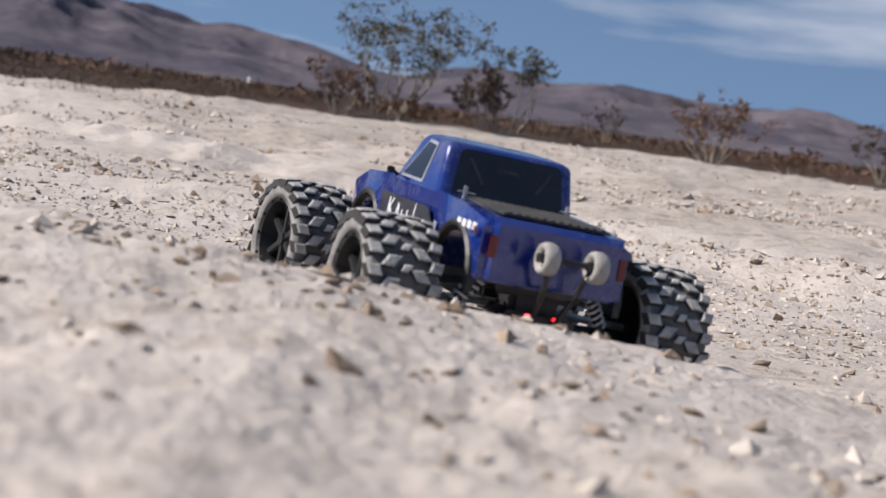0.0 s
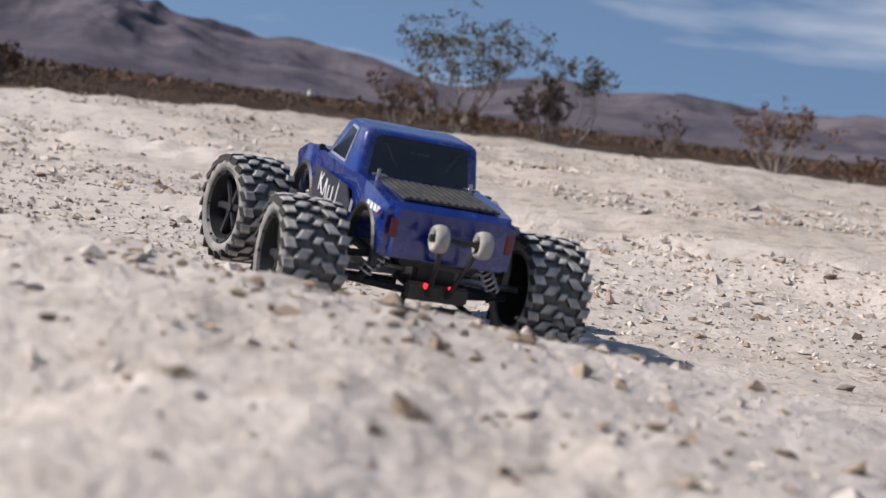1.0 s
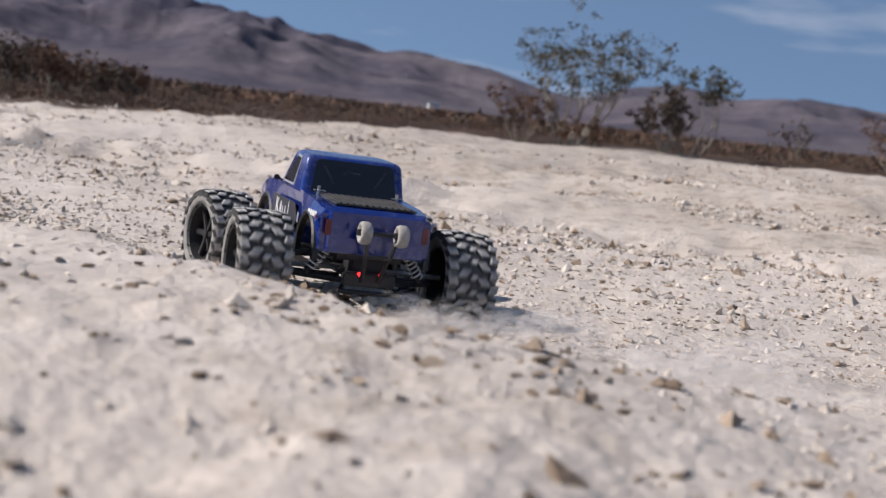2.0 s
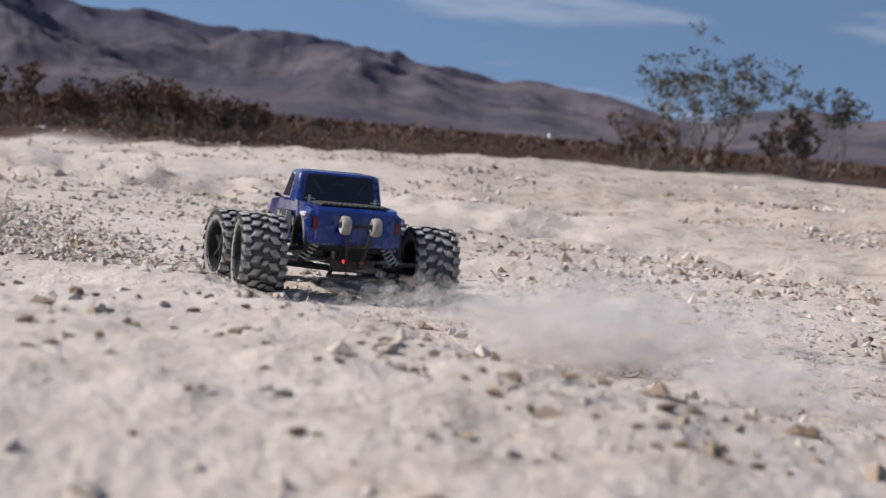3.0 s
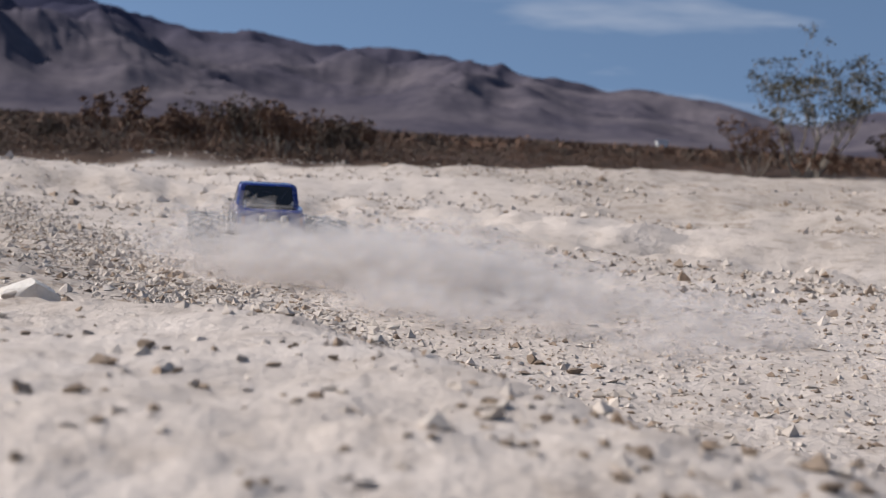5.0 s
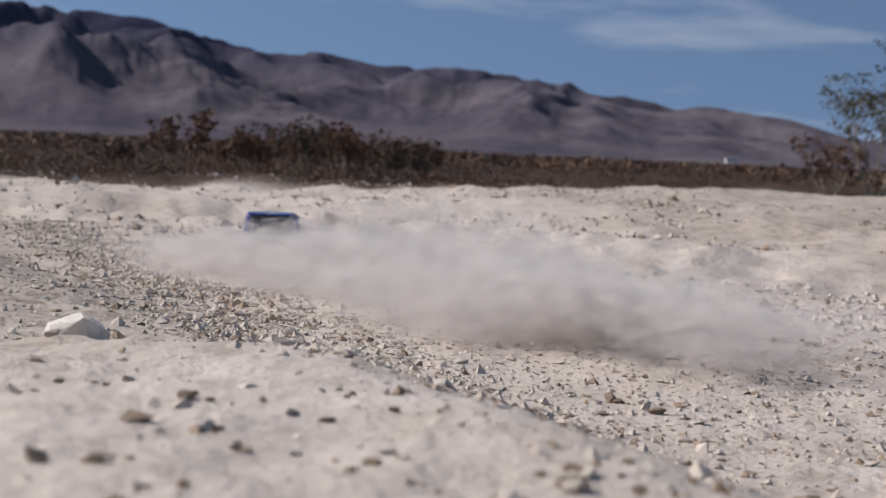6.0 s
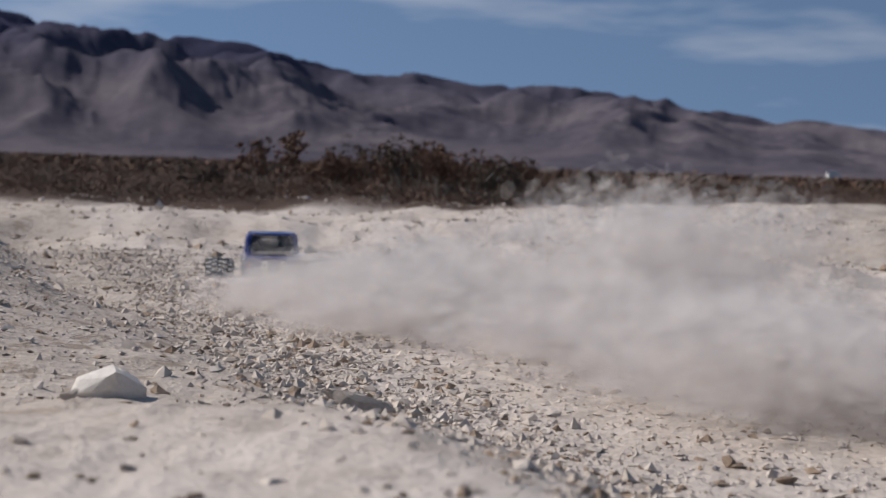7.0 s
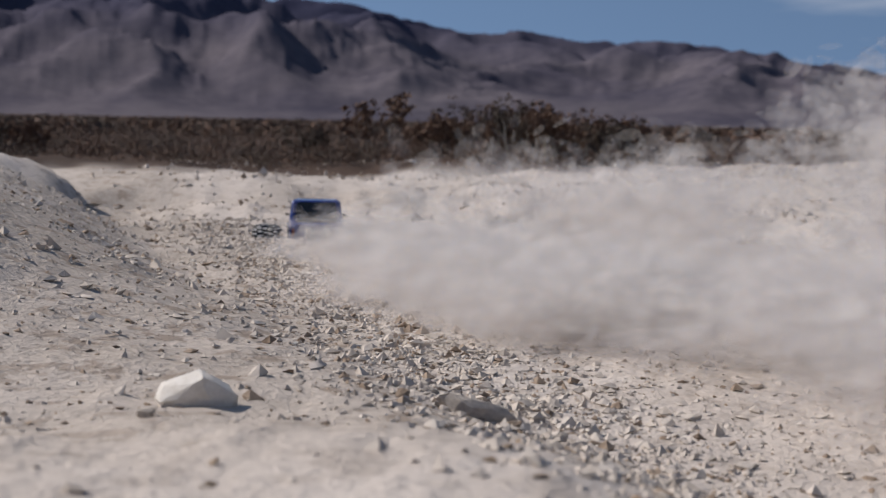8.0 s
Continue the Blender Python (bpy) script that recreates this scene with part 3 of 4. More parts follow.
def build_shrubs():
    B = lambda *a, **k: shrub("shrub", *a, **k)
    B(-0.95, 17.9, 1.78, 2.3, 21, LEAF, "tall grey-green creosote bush with an open crown", stems=12, leaves=3600, open_crown=0.30, leaf_size=0.027)
    B(0.60, 18.4, 1.42, 1.8, 22, LEAF, "thin sprawling creosote bush with leaf tufts", stems=5, leaves=1300, open_crown=0.50, leaf_size=0.027, lean=0.22)
    B(0.25, 17.6, 0.78, 0.7, 23, DARK_LEAF, "dense dark brown bush", stems=12, leaves=2600, leaf_size=0.026)
    B(-1.55, 17.8, 0.72, 0.8, 24, DRY_LEAF, "dry rust-brown bush beside the creosote", stems=10, leaves=1800)
    B(-0.75, 17.3, 0.42, 1.2, 25, DRY_LEAF, "low dry brown brush at the creosote's foot", stems=9, leaves=1200)
    B(3.05, 17.2, 0.95, 1.3, 26, DRY_LEAF, "bare brown bush with tangled twigs", stems=11, leaves=1700, leaf_size=0.024)
    B(3.75, 16.0, 0.36, 0.8, 27, DRY_LEAF, "low dry brush on bare ground", stems=8, leaves=900)
    B(5.5, 18.5, 0.8, 0.9, 28, DARK_LEAF, "dark lone shrub with a bare foot", stems=8, leaves=1500, open_crown=0.3)
    B(1.95, 19.5, 0.7, 0.8, 29, DARK_LEAF, "thin grey shrub with few leaves", stems=5, leaves=500, open_crown=0.4)
    rng = random.Random(8)
    for k in range(17):
        az = radians(20.5 + 10.5 * (k + rng.uniform(-0.3, 0.3)) / 17) if k < 13 else radians(rng.uniform(31, 44))
        d = rng.uniform(11.6, 14.5)
        h = rng.uniform(0.38, 0.58) * (1.0 if k < 13 else 0.6)
        B(-d * math.sin(az), d * math.cos(az), h, h * 1.3, 40 + k, (DRY_LEAF, DARK_LEAF, DRY_LEAF)[k % 3], "rust-brown desert brush at the edge of the bare ground",
          stems=10, leaves=2600, leaf_size=0.013)
    B(-6.3, 10.9, 0.56, 0.7, 71, DRY_LEAF, "rusty brown creosote bush above the brush", stems=8, leaves=1300, open_crown=0.35)
    B(-5.2, 11.6, 0.58, 0.7, 72, DRY_LEAF, "tall brown creosote bush above the brush", stems=8, leaves=1300, open_crown=0.35)


build_shrubs()


def build_brushland():
    """Far scrub: countless low brown bushes as one mesh."""
    rng = np.random.RandomState(12)
    n = 15000
    az = np.radians(rng.uniform(-24, 58, n))
    d = 11 * np.exp(rng.uniform(0, 1, n) ** 1.3 * 2.9)
    x, y = -d * np.sin(az), d * np.cos(az)
    keep = d > rim_distance(x, y) + 0.6
    x, y, d = x[keep], y[keep], d[keep]
    P, kinds = [], []
    for sel, m, grain in ((d < 26, 64, 0.042), (d >= 26, 24, 0.10)):
        X, Y = x[sel], y[sel]
        n = len(X)
        z = land(X, Y, False)
        h = rng.uniform(0.07, 0.20, n) * (1.0 if m > 50 else 1.9)
        u = rng.normal(0, 1, (n, m, 3))
        u /= np.linalg.norm(u, axis=2, keepdims=True)
        c = u * rng.uniform(0.3, 1.0, (n, m, 1)) * np.stack([h * 0.75, h * 0.75, h * 0.5], -1)[:, None]
        c = c + np.stack([X, Y, z + h * 0.42], -1)[:, None]
        tri = c[:, :, None] + rng.normal(0, 1, (n, m, 3, 3)) * (h * grain)[:, None, None, None]
        P.append(tri.reshape(-1, 3))
        kinds.append(np.repeat(rng.choice(2, n), m))
    P, kinds = np.concatenate(P), np.concatenate(kinds)
    me = mesh_from("scrubland", P.tolist(), np.arange(len(P)).reshape(-1, 3).tolist(), [DRY_LEAF, DARK_LEAF])
    me.polygons.foreach_set("material_index", kinds.astype(np.int32))
    tagged(new("scrubland", me), "wide plain of low brown desert scrub", "scrub", kind="stuff")


build_brushland()


def build_house():
    ob = tagged(new("house"), "small white house far off at the foot of the mountains", "house")
    d, az = 900.0, radians(8.6)
    x, y = -d * math.sin(az), d * math.cos(az)
    ob.matrix_world = pose(x, y, float(land(np.array([x]), np.array([y]), False)[0]), 0, 0, 20)
    bm = bmesh.new()
    box(bm, 0, 0, 1.6, 7.0, 5.0, 3.4)
    part("wall", bm, HOUSE, ob)
    bm = bmesh.new()
    for yy in (-2.7, 2.7):
        box(bm, 0, yy * 0.5, 3.75, 7.6, 3.0, 0.2, pose(0, 0, 0, -18 if yy > 0 else 18))
    part("roof", bm, STEEL, ob, "grey sheet roof")


build_house()


# ---- the toy monster truck: x right, y ahead, z up from the ground under its middle ----
AXLE, TRACK, WHEEL_R, TYRE_W = 0.174, 0.178, 0.086, 0.090


def arch(cy, cz, r, start, end, n=12):
    return [(cy + r * math.cos(radians(start + (end - start) * k / n)), cz + r * math.sin(radians(start + (end - start) * k / n))) for k in range(n + 1)]


def body_shell():
    """Lower body: a side outline with wheel arches, bulging at mid height."""
    out = [(-0.252, 0.122), (-0.232, 0.122)]
    out += arch(-0.172, 0.112, 0.060, 175, 5)
    out += [(-0.08, 0.118), (0.08, 0.118)]
    out += arch(0.170, 0.112, 0.060, 175, 5)
    out += [(0.240, 0.122), (0.252, 0.140), (0.254, 0.178), (0.244, 0.196), (0.20, 0.203), (0.10, 0.208), (0.0, 0.206), (-0.082, 0.204), (-0.17, 0.199), (-0.243, 0.194), (-0.252, 0.186)]
    bm = bmesh.new()

    def half(y, z):
        w = 0.0965 + 0.0045 * math.exp(-((z - 0.165) / 0.03) ** 2)
        if z > 0.185:
            w -= 0.004
        return w * (0.94 if abs(y) > 0.248 else 1.0)

    left = [bm.verts.new((-half(y, z), y, z)) for y, z in out]
    right = [bm.verts.new((half(y, z), y, z)) for y, z in out]
    bm.faces.new(left)
    bm.faces.new(right[::-1])
    n = len(out)
    for k in range(n):
        bm.faces.new((left[k], right[k], right[(k + 1) % n], left[(k + 1) % n]))
    top = [e for e in bm.edges if abs(e.verts[0].co.x - e.verts[1].co.x) < 0.012 and min(v.co.z for v in e.verts) > 0.18]
    rear = [e for e in bm.edges if abs(e.verts[0].co.x - e.verts[1].co.x) < 0.012 and max(v.co.y for v in e.verts) < -0.24 and max(v.co.z for v in e.verts) - min(v.co.z for v in e.verts) > 0.004]
    bmesh.ops.bevel(bm, geom=list(set(top + rear)), offset=0.010, segments=4, affect="EDGES")
    bmesh.ops.triangulate(bm, faces=[f for f in bm.faces if len(f.verts) > 4])
    bmesh.ops.recalc_face_normals(bm, faces=bm.faces[:])
    return bm


BASE = ((-0.0945, -0.076, 0.200), (0.0945, -0.076, 0.200), (0.0945, 0.094, 0.203), (-0.0945, 0.094, 0.203))
ROOF = ((-0.086, -0.062, 0.267), (0.086, -0.062, 0.267), (0.083, 0.036, 0.271), (-0.083, 0.036, 0.271))


def cab_point(side, u, v, out=0.0):
    """A place on a cab side (0 rear, 1 right, 2 front, 3 left): u along, v up, out of the face."""
    a, b = Vector(BASE[side]), Vector(BASE[(side + 1) % 4])
    c, d = Vector(ROOF[side]), Vector(ROOF[(side + 1) % 4])
    p = (a.lerp(b, u)).lerp(c.lerp(d, u), v)
    n = (b - a).cross(c - a).normalized()
    return p + n * out


def cab_shell(radius=0.011, steps=4):
    """The cab as rounded sections, drawn in towards the roof."""
    bm = bmesh.new()
    rings = []
    for v, inset in ((0.0, 0.0), (0.3, 0.0), (0.6, 0.0), (0.86, 0.0), (0.93, 0.0018), (0.975, 0.0055), (1.0, 0.0120), (1.012, 0.022)):
        corners = [Vector(b).lerp(Vector(r), v) for b, r in zip(BASE, ROOF)]
        mid = sum(corners, Vector()) / 4
        corners = [Vector((c.x - math.copysign(inset, c.x - mid.x), c.y - math.copysign(inset, c.y - mid.y), c.z)) for c in corners]
        ring = []
        for k in range(4):
            c = corners[k]
            a, b = (corners[k - 1] - c).normalized() * radius, (corners[(k + 1) % 4] - c).normalized() * radius
            for q in range(steps + 1):
                u = q / steps
                ring.append(bm.verts.new(c + a * (1 - u) ** 2 + b * u ** 2))
        rings.append(ring)
    n = len(rings[0])
    for lower, upper in zip(rings, rings[1:]):
        for k in range(n):
            bm.faces.new((lower[k], lower[(k + 1) % n], upper[(k + 1) % n], upper[k]))
    bm.faces.new(rings[-1])
    bm.faces.new(rings[0][::-1])
    bmesh.ops.recalc_face_normals(bm, faces=bm.faces[:])
    return bm


def cab_panel(side, corners, out, thick=0.0015):
    """A slab on a cab side from (u, v) corners."""
    bm = bmesh.new()
    lo = [bm.verts.new(cab_point(side, u, v, out - thick)) for u, v in corners]
    hi = [bm.verts.new(cab_point(side, u, v, out)) for u, v in corners]
    bm.faces.new(hi)
    bm.faces.new(lo[::-1])
    n = len(corners)
    for k in range(n):
        bm.faces.new((lo[k], lo[(k + 1) % n], hi[(k + 1) % n], hi[k]))
    bmesh.ops.recalc_face_normals(bm, faces=bm.faces[:])
    return bm


def side_slab(points, x, thick=0.0012):
    """A flat slab of (y, z) corners lying on the body's left (x < 0) or right side."""
    bm = bmesh.new()
    s = -1 if x < 0 else 1
    a = [bm.verts.new((x, y, z)) for y, z in points]
    b = [bm.verts.new((x + s * thick, y, z)) for y, z in points]
    bm.faces.new(a)
    bm.faces.new(b[::-1])
    for k in range(len(points)):
        j = (k + 1) % len(points)
        bm.faces.new((a[k], b[k], b[j], a[j]))
    bmesh.ops.recalc_face_normals(bm, faces=bm.faces[:])
    return bm


def fender(sx, cy):
    """A black flare bent round a wheel arch."""
    bm = bmesh.new()
    rings = []
    for k in range(17):
        a = radians(-8 + 196 * k / 16)
        c, s = math.cos(a), math.sin(a)
        ring = []
        for r, o in ((0.058, -0.006), (0.059, 0.004), (0.063, 0.006), (0.067, 0.003), (0.067, -0.006)):
            ring.append(bm.verts.new((sx * (0.097 + o), cy + r * c, 0.112 + r * s)))
        rings.append(ring)
    for k in range(16):
        for j in range(5):
            bm.faces.new((rings[k][j], rings[k + 1][j], rings[k + 1][(j + 1) % 5], rings[k][(j + 1) % 5]))
    bm.faces.new(rings[0])
    bm.faces.new(rings[-1][::-1])
    bmesh.ops.recalc_face_normals(bm, faces=bm.faces[:])
    return bm


def tyre_mesh():
    w, R = TYRE_W / 2, WHEEL_R
    bm = bmesh.new()
    prof = [(-w * 0.92, 0.0575), (-w * 1.0, 0.063), (-w * 0.99, 0.071), (-w * 0.88, 0.0765), (-w * 0.4, 0.0785), (w * 0.4, 0.0785), (w * 0.88, 0.0765),
            (w * 0.99, 0.071), (w * 1.0, 0.063), (w * 0.92, 0.0575), (w * 0.6, 0.054), (-w * 0.6, 0.054)]
    lathe(bm, prof, 48, [1, 1, 1, 0, 0, 0, 1, 1, 1, 0, 0, 0])

    bmesh.ops.recalc_face_normals(bm, faces=bm.faces[:])
    return finish(bm, [GROOVE, SIDEWALL], "tyre", True)


def tread_block(x, along, across, skew, h=0.0088):
    """One tread block at the top of the tyre: black flanks, dusty on top."""
    w = TYRE_W / 2
    bm = bmesh.new()
    lo, hi = [], []
    for sy, sx in ((-1, -1), (-1, 1), (1, 1), (1, -1)):
        for lst, r, k in ((lo, 0.0735, 1.0), (hi, 0.0765 + h, 0.74)):
            px = x + sx * across / 2 * k + skew * sy * along / 2
            ang = sy * along / 2 * k / 0.08
            rr = r - 0.0096 * max(0.0, abs(px) / w - 0.75)
            lst.append(bm.verts.new((px, rr * math.sin(ang), rr * math.cos(ang))))
    top = bm.faces.new(hi)
    top.material_index = 1
    for k in range(4):
        bm.faces.new((lo[k], lo[(k + 1) % 4], hi[(k + 1) % 4], hi[k]))
    bm.faces.new(lo[::-1])
    for f in bmesh.ops.bevel(bm, geom=top.edges[:], offset=0.0016, segments=1, affect="EDGES")["faces"]:
        f.material_index = 1
    bmesh.ops.recalc_face_normals(bm, faces=bm.faces[:])
    return finish(bm, [RUBBER, DUSTY_RUBBER], "tread_block")


def tread(wheel):
    """Twenty chevrons of blocks round a wheel."""
    n, w = 20, TYRE_W / 2
    for k in range(n):
        for key, turn in (("outer_a", 0.0), ("outer_b", 0.5), ("inner_a", 0.5), ("inner_b", 0.0), ("middle", 0.25)):
            ob = new("tread_block", BLOCKS[key])
            ob.parent = wheel
            ob.matrix_basis = pose(0, 0, 0, -360 * (k + turn) / n)


def rim_mesh(side):
    w = TYRE_W / 2 * side
    bm = bmesh.new()
    lathe(bm, [(w * 0.94, 0.0585), (w * 0.97, 0.0565), (w * 0.90, 0.051), (w * 0.35, 0.046), (w * 0.30, 0.006), (w * 0.22, 0.006), (w * 0.2, 0.0525), (-w * 0.9, 0.0525), (-w * 0.92, 0.0575)], 32)
    for k in range(6):
        a = math.pi * k / 3
        m = pose(0, 0, 0, math.degrees(a))
        box(bm, 0, 0, 0, 0.014, 0.011, 0.042, m @ pose(w * 0.50, 0, 0.028), 0.002)
    tube(bm, (w * 0.3, 0, 0), (w * 0.72, 0, 0), 0.011, 0.009, 6)
    for k in range(12):
        a = 2 * math.pi * k / 12
        tube(bm, (w * 0.9, 0.0535 * math.cos(a), 0.0535 * math.sin(a)), (w * 1.0, 0.0535 * math.cos(a), 0.0535 * math.sin(a)), 0.0017, None, 5)
    return finish(bm, BLACK_PLASTIC, "wheel")


def rod_part(name, ends, r, mat, parent, label=""):
    bm = bmesh.new()
    for a, b in ends:
        tube(bm, a, b, r, None, 8)
    return part(name, bm, mat, parent, label)


def coil_spring(bm, a, b, r, turns, wire):
    a, b = Vector(a), Vector(b)
    q = (b - a).to_track_quat("Z", "Y")
    n = turns * 9
    pts = [a.lerp(b, k / n) + q @ Vector((r * math.cos(2 * math.pi * turns * k / n), r * math.sin(2 * math.pi * turns * k / n), 0)) for k in range(n + 1)]
    for p, s in zip(pts, pts[1:]):
        tube(bm, p, s, wire, None, 5)


truck = tagged(new("toy_truck"), "dusty blue radio-controlled monster truck with knobbly tyres, driving", "toy truck")
wheels = []
BLOCKS = {}


def build_truck():
    body = part("body", body_shell(), BLUE, truck, "glossy dark blue shell filmed with dust", True)
    try_smooth(body)
    bm = cab_shell()
    cab = part("cab", bm, BLUE, truck, smooth=True)
    try_smooth(cab)
    part("rear_window", cab_panel(0, [(0.09, 0.04), (0.91, 0.04), (0.90, 0.84), (0.86, 0.90), (0.14, 0.90), (0.10, 0.84)], 0.0014), SMOKED, cab, "black rear window sheet")
    for k, (u0, v0, u1, v1) in enumerate(((0.40, 0.60, 0.56, 0.66),)):
        part("decal", cab_panel(0, [(u0, v0), (u1, v0 - 0.02), (u1, v1 - 0.02), (u0, v1)], 0.0022, 0.0006), DARK_DECAL, cab, "faint grey mark")
    for u0, u1 in ((0.30, 0.18), (0.70, 0.82)):
        part("decal", cab_panel(0, [(u0 - 0.015, 0.30), (u0 + 0.015, 0.30), (u1 + 0.015, 0.74), (u1 - 0.015, 0.74)], 0.0022, 0.0006), DARK_DECAL, cab, "faint grey cage bar")
    for side, mir in ((3, 0), (1, 1)):
        uu = (lambda u: u) if side == 3 else (lambda u: 1 - u)
        w = [(uu(0.16), 0.14), (uu(0.60), 0.14), (uu(0.62), 0.82), (uu(0.36), 0.84)]
        rim = [(uu(0.12), 0.08), (uu(0.635), 0.08), (uu(0.655), 0.88), (uu(0.345), 0.90)]
        if side == 1:
            w, rim = w[::-1], rim[::-1]
        win = part("side_window", cab_panel(side, rim, 0.0010), SILVER, cab, "side window with a silver outline")
        part("pane", cab_panel(side, w, 0.0020), SMOKED, win, "dark pane")
    part("windscreen", cab_panel(2, [(0.10, 0.10), (0.90, 0.10), (0.86, 0.88), (0.14, 0.88)], 0.0014), SMOKED, cab, "dark windscreen")
    # truck bed with raised ribs, held by body clips
    bm = bmesh.new()
    box(bm, 0, -0.165, 0.2000, 0.140, 0.136, 0.003, pose(0, 0, 0, 2.0), 0.001)
    bed = part("bed", bm, BED_TRIM, truck, "dark ribbed bed cover")
    for k in range(12):
        bm = bmesh.new()
        box(bm, -0.0605 + 0.011 * k, -0.165, 0.2022, 0.0045, 0.130, 0.0024, pose(0, 0, 0, 2.0), 0.0006)
        part("rib", bm, BED_TRIM, bed)
    for sx in (-1, 1):
        bm = bmesh.new()
        tube(bm, (sx * 0.070, -0.105, 0.198), (sx * 0.070, -0.105, 0.216), 0.0032, 0.0028)
        tube(bm, (sx * 0.070 - 0.009, -0.110, 0.2085), (sx * 0.070 + 0.011, -0.098, 0.2085), 0.0010, None, 5)
        tube(bm, (sx * 0.070 - 0.009, -0.102, 0.2085), (sx * 0.070 + 0.011, -0.112, 0.2085), 0.0010, None, 5)
        part("body_clip", bm, STEEL, truck, "steel body clip on a post")
        bm = bmesh.new()
        box(bm, sx * 0.083, -0.2525, 0.160, 0.010, 0.003, 0.026, None, 0.001)
        part("tail_light", bm, TAIL_RED, truck, "dull red tail lamp sticker")
        part("marker", side_slab([(-0.238, 0.170), (-0.231, 0.170), (-0.231, 0.178), (-0.238, 0.178)], sx * 0.1010, 0.001), TAIL_RED, truck, "small red marker sticker")
        for cy in (0.170, -0.172):
            part("fender", fender(sx, cy), BLACK_PLASTIC, truck, "black wheel-arch flare")
        part("side_stripe", side_slab([(0.100, 0.132), (-0.085, 0.134), (-0.100, 0.158), (-0.075, 0.181), (0.105, 0.183)], sx * 0.1008), DARK_DECAL, truck, "dark grey side sticker")
        # jagged white lettering-like mark drawn as plain strokes
        for pts in (((0.070, 0.150), (0.066, 0.150), (0.063, 0.176), (0.067, 0.178)), ((0.066, 0.163), (0.052, 0.178), (0.049, 0.176), (0.063, 0.160)),
                    ((0.064, 0.162), (0.049, 0.146), (0.045, 0.148), (0.060, 0.166)), ((0.042, 0.146), (0.038, 0.146), (0.027, 0.172), (0.031, 0.173)),
                    ((0.030, 0.173), (0.026, 0.173), (0.022, 0.144), (0.026, 0.144)), ((0.016, 0.145), (0.012, 0.145), (0.010, 0.166), (0.014, 0.166)),
                    ((0.006, 0.142), (-0.006, 0.142), (-0.008, 0.147), (0.005, 0.148)), ((-0.004, 0.142), (-0.008, 0.142), (-0.010, 0.168), (-0.006, 0.168)),
                    ((-0.014, 0.140), (-0.030, 0.138), (-0.031, 0.143), (-0.014, 0.146)), ((-0.027, 0.138), (-0.031, 0.138), (-0.036, 0.182), (-0.032, 0.174))):
            part("decal", side_slab(pts, sx * 0.1021, 0.0008), WHITE_DECAL, truck, "white stroke of a jagged side mark")
        for k in range(4):
            y0 = -0.176 - 0.016 * k
            part("decal", side_slab([(y0, 0.173), (y0 - 0.011, 0.172), (y0 - 0.013, 0.181), (y0 - 0.002, 0.182)], sx * 0.1008, 0.0008), WHITE_DECAL, truck, "white bar of a small mark")
        part("door_badge", side_slab([(-0.103, 0.150), (-0.113, 0.150), (-0.115, 0.166), (-0.105, 0.168)], sx * 0.1012, 0.001), SILVER, truck, "oval silver sticker")
    for sx in (-1, 1):
        bm = bmesh.new()
        box(bm, sx * 0.104, 0.085, 0.212, 0.010, 0.006, 0.009, None, 0.0015)
        tube(bm, (sx * 0.090, 0.085, 0.206), (sx * 0.106, 0.085, 0.214), 0.002)
        part("mirror", bm, BLACK_PLASTIC, truck, "small black door mirror")
    # chassis, axles and springs
    bm = bmesh.new()
    box(bm, 0, 0.0, 0.085, 0.085, 0.40, 0.012, None, 0.003)
    box(bm, 0, -0.02, 0.104, 0.075, 0.24, 0.03, None, 0.004)
    box(bm, 0, -0.195, 0.098, 0.062, 0.05, 0.06, None, 0.006)
    box(bm, 0, 0.195, 0.098, 0.062, 0.05, 0.06, None, 0.006)
    for sx in (-1, 1):
        box(bm, sx * 0.062, 0.0, 0.074, 0.030, 0.20, 0.006, None, 0.002)
    part("chassis", bm, BLACK_PLASTIC, truck, "black chassis with gearbox housings")
    for cy, s in ((AXLE, 1), (-AXLE, -1)):
        for sx in (-1, 1):
            rod_part("suspension_arm", [((sx * 0.028, cy - 0.03, 0.070), (sx * 0.125, cy - 0.006, 0.074)), ((sx * 0.028, cy + 0.03, 0.070), (sx * 0.125, cy + 0.006, 0.074)),
                                        ((sx * 0.028, cy, 0.112), (sx * 0.125, cy, 0.104))], 0.0055, BLACK_PLASTIC, truck)
            rod_part("drive_shaft", [((sx * 0.02, cy, 0.088), (sx * 0.145, cy, 0.086))], 0.0045, STEEL, truck, "steel drive shaft")
            bm = bmesh.new()
            top, low = (sx * 0.052, cy + s * 0.040, 0.150), (sx * 0.100, cy + s * 0.028, 0.078)
            tube(bm, low, top, 0.0055, None, 8)
            shock = part("shock_absorber", bm, BLACK_PLASTIC, truck, "black shock absorber")
            bm = bmesh.new()
            coil_spring(bm, Vector(low).lerp(Vector(top), 0.1), Vector(low).lerp(Vector(top), 0.85), 0.0095, 8, 0.0014)
            part("spring", bm, WHITE_DECAL, shock, "pale coil spring")
        bm = bmesh.new()
        box(bm, 0, cy + s * 0.046, 0.132, 0.115, 0.006, 0.052, None, 0.003)
        part("shock_tower", bm, BLACK_PLASTIC, truck)
    bm = bmesh.new()
    box(bm, 0, -0.238, 0.078, 0.090, 0.012, 0.024, None, 0.003)
    bump = part("rear_bumper", bm, BLACK_PLASTIC, truck, "black rear bumper")
    for sx in (-1, 1):
        bm = bmesh.new()
        tube(bm, (sx * 0.018, -0.246, 0.087), (sx * 0.018, -0.240, 0.087), 0.0034, 0.0038, 10)
        part("lamp", bm, lamp_mat, bump, "lit red lamp")
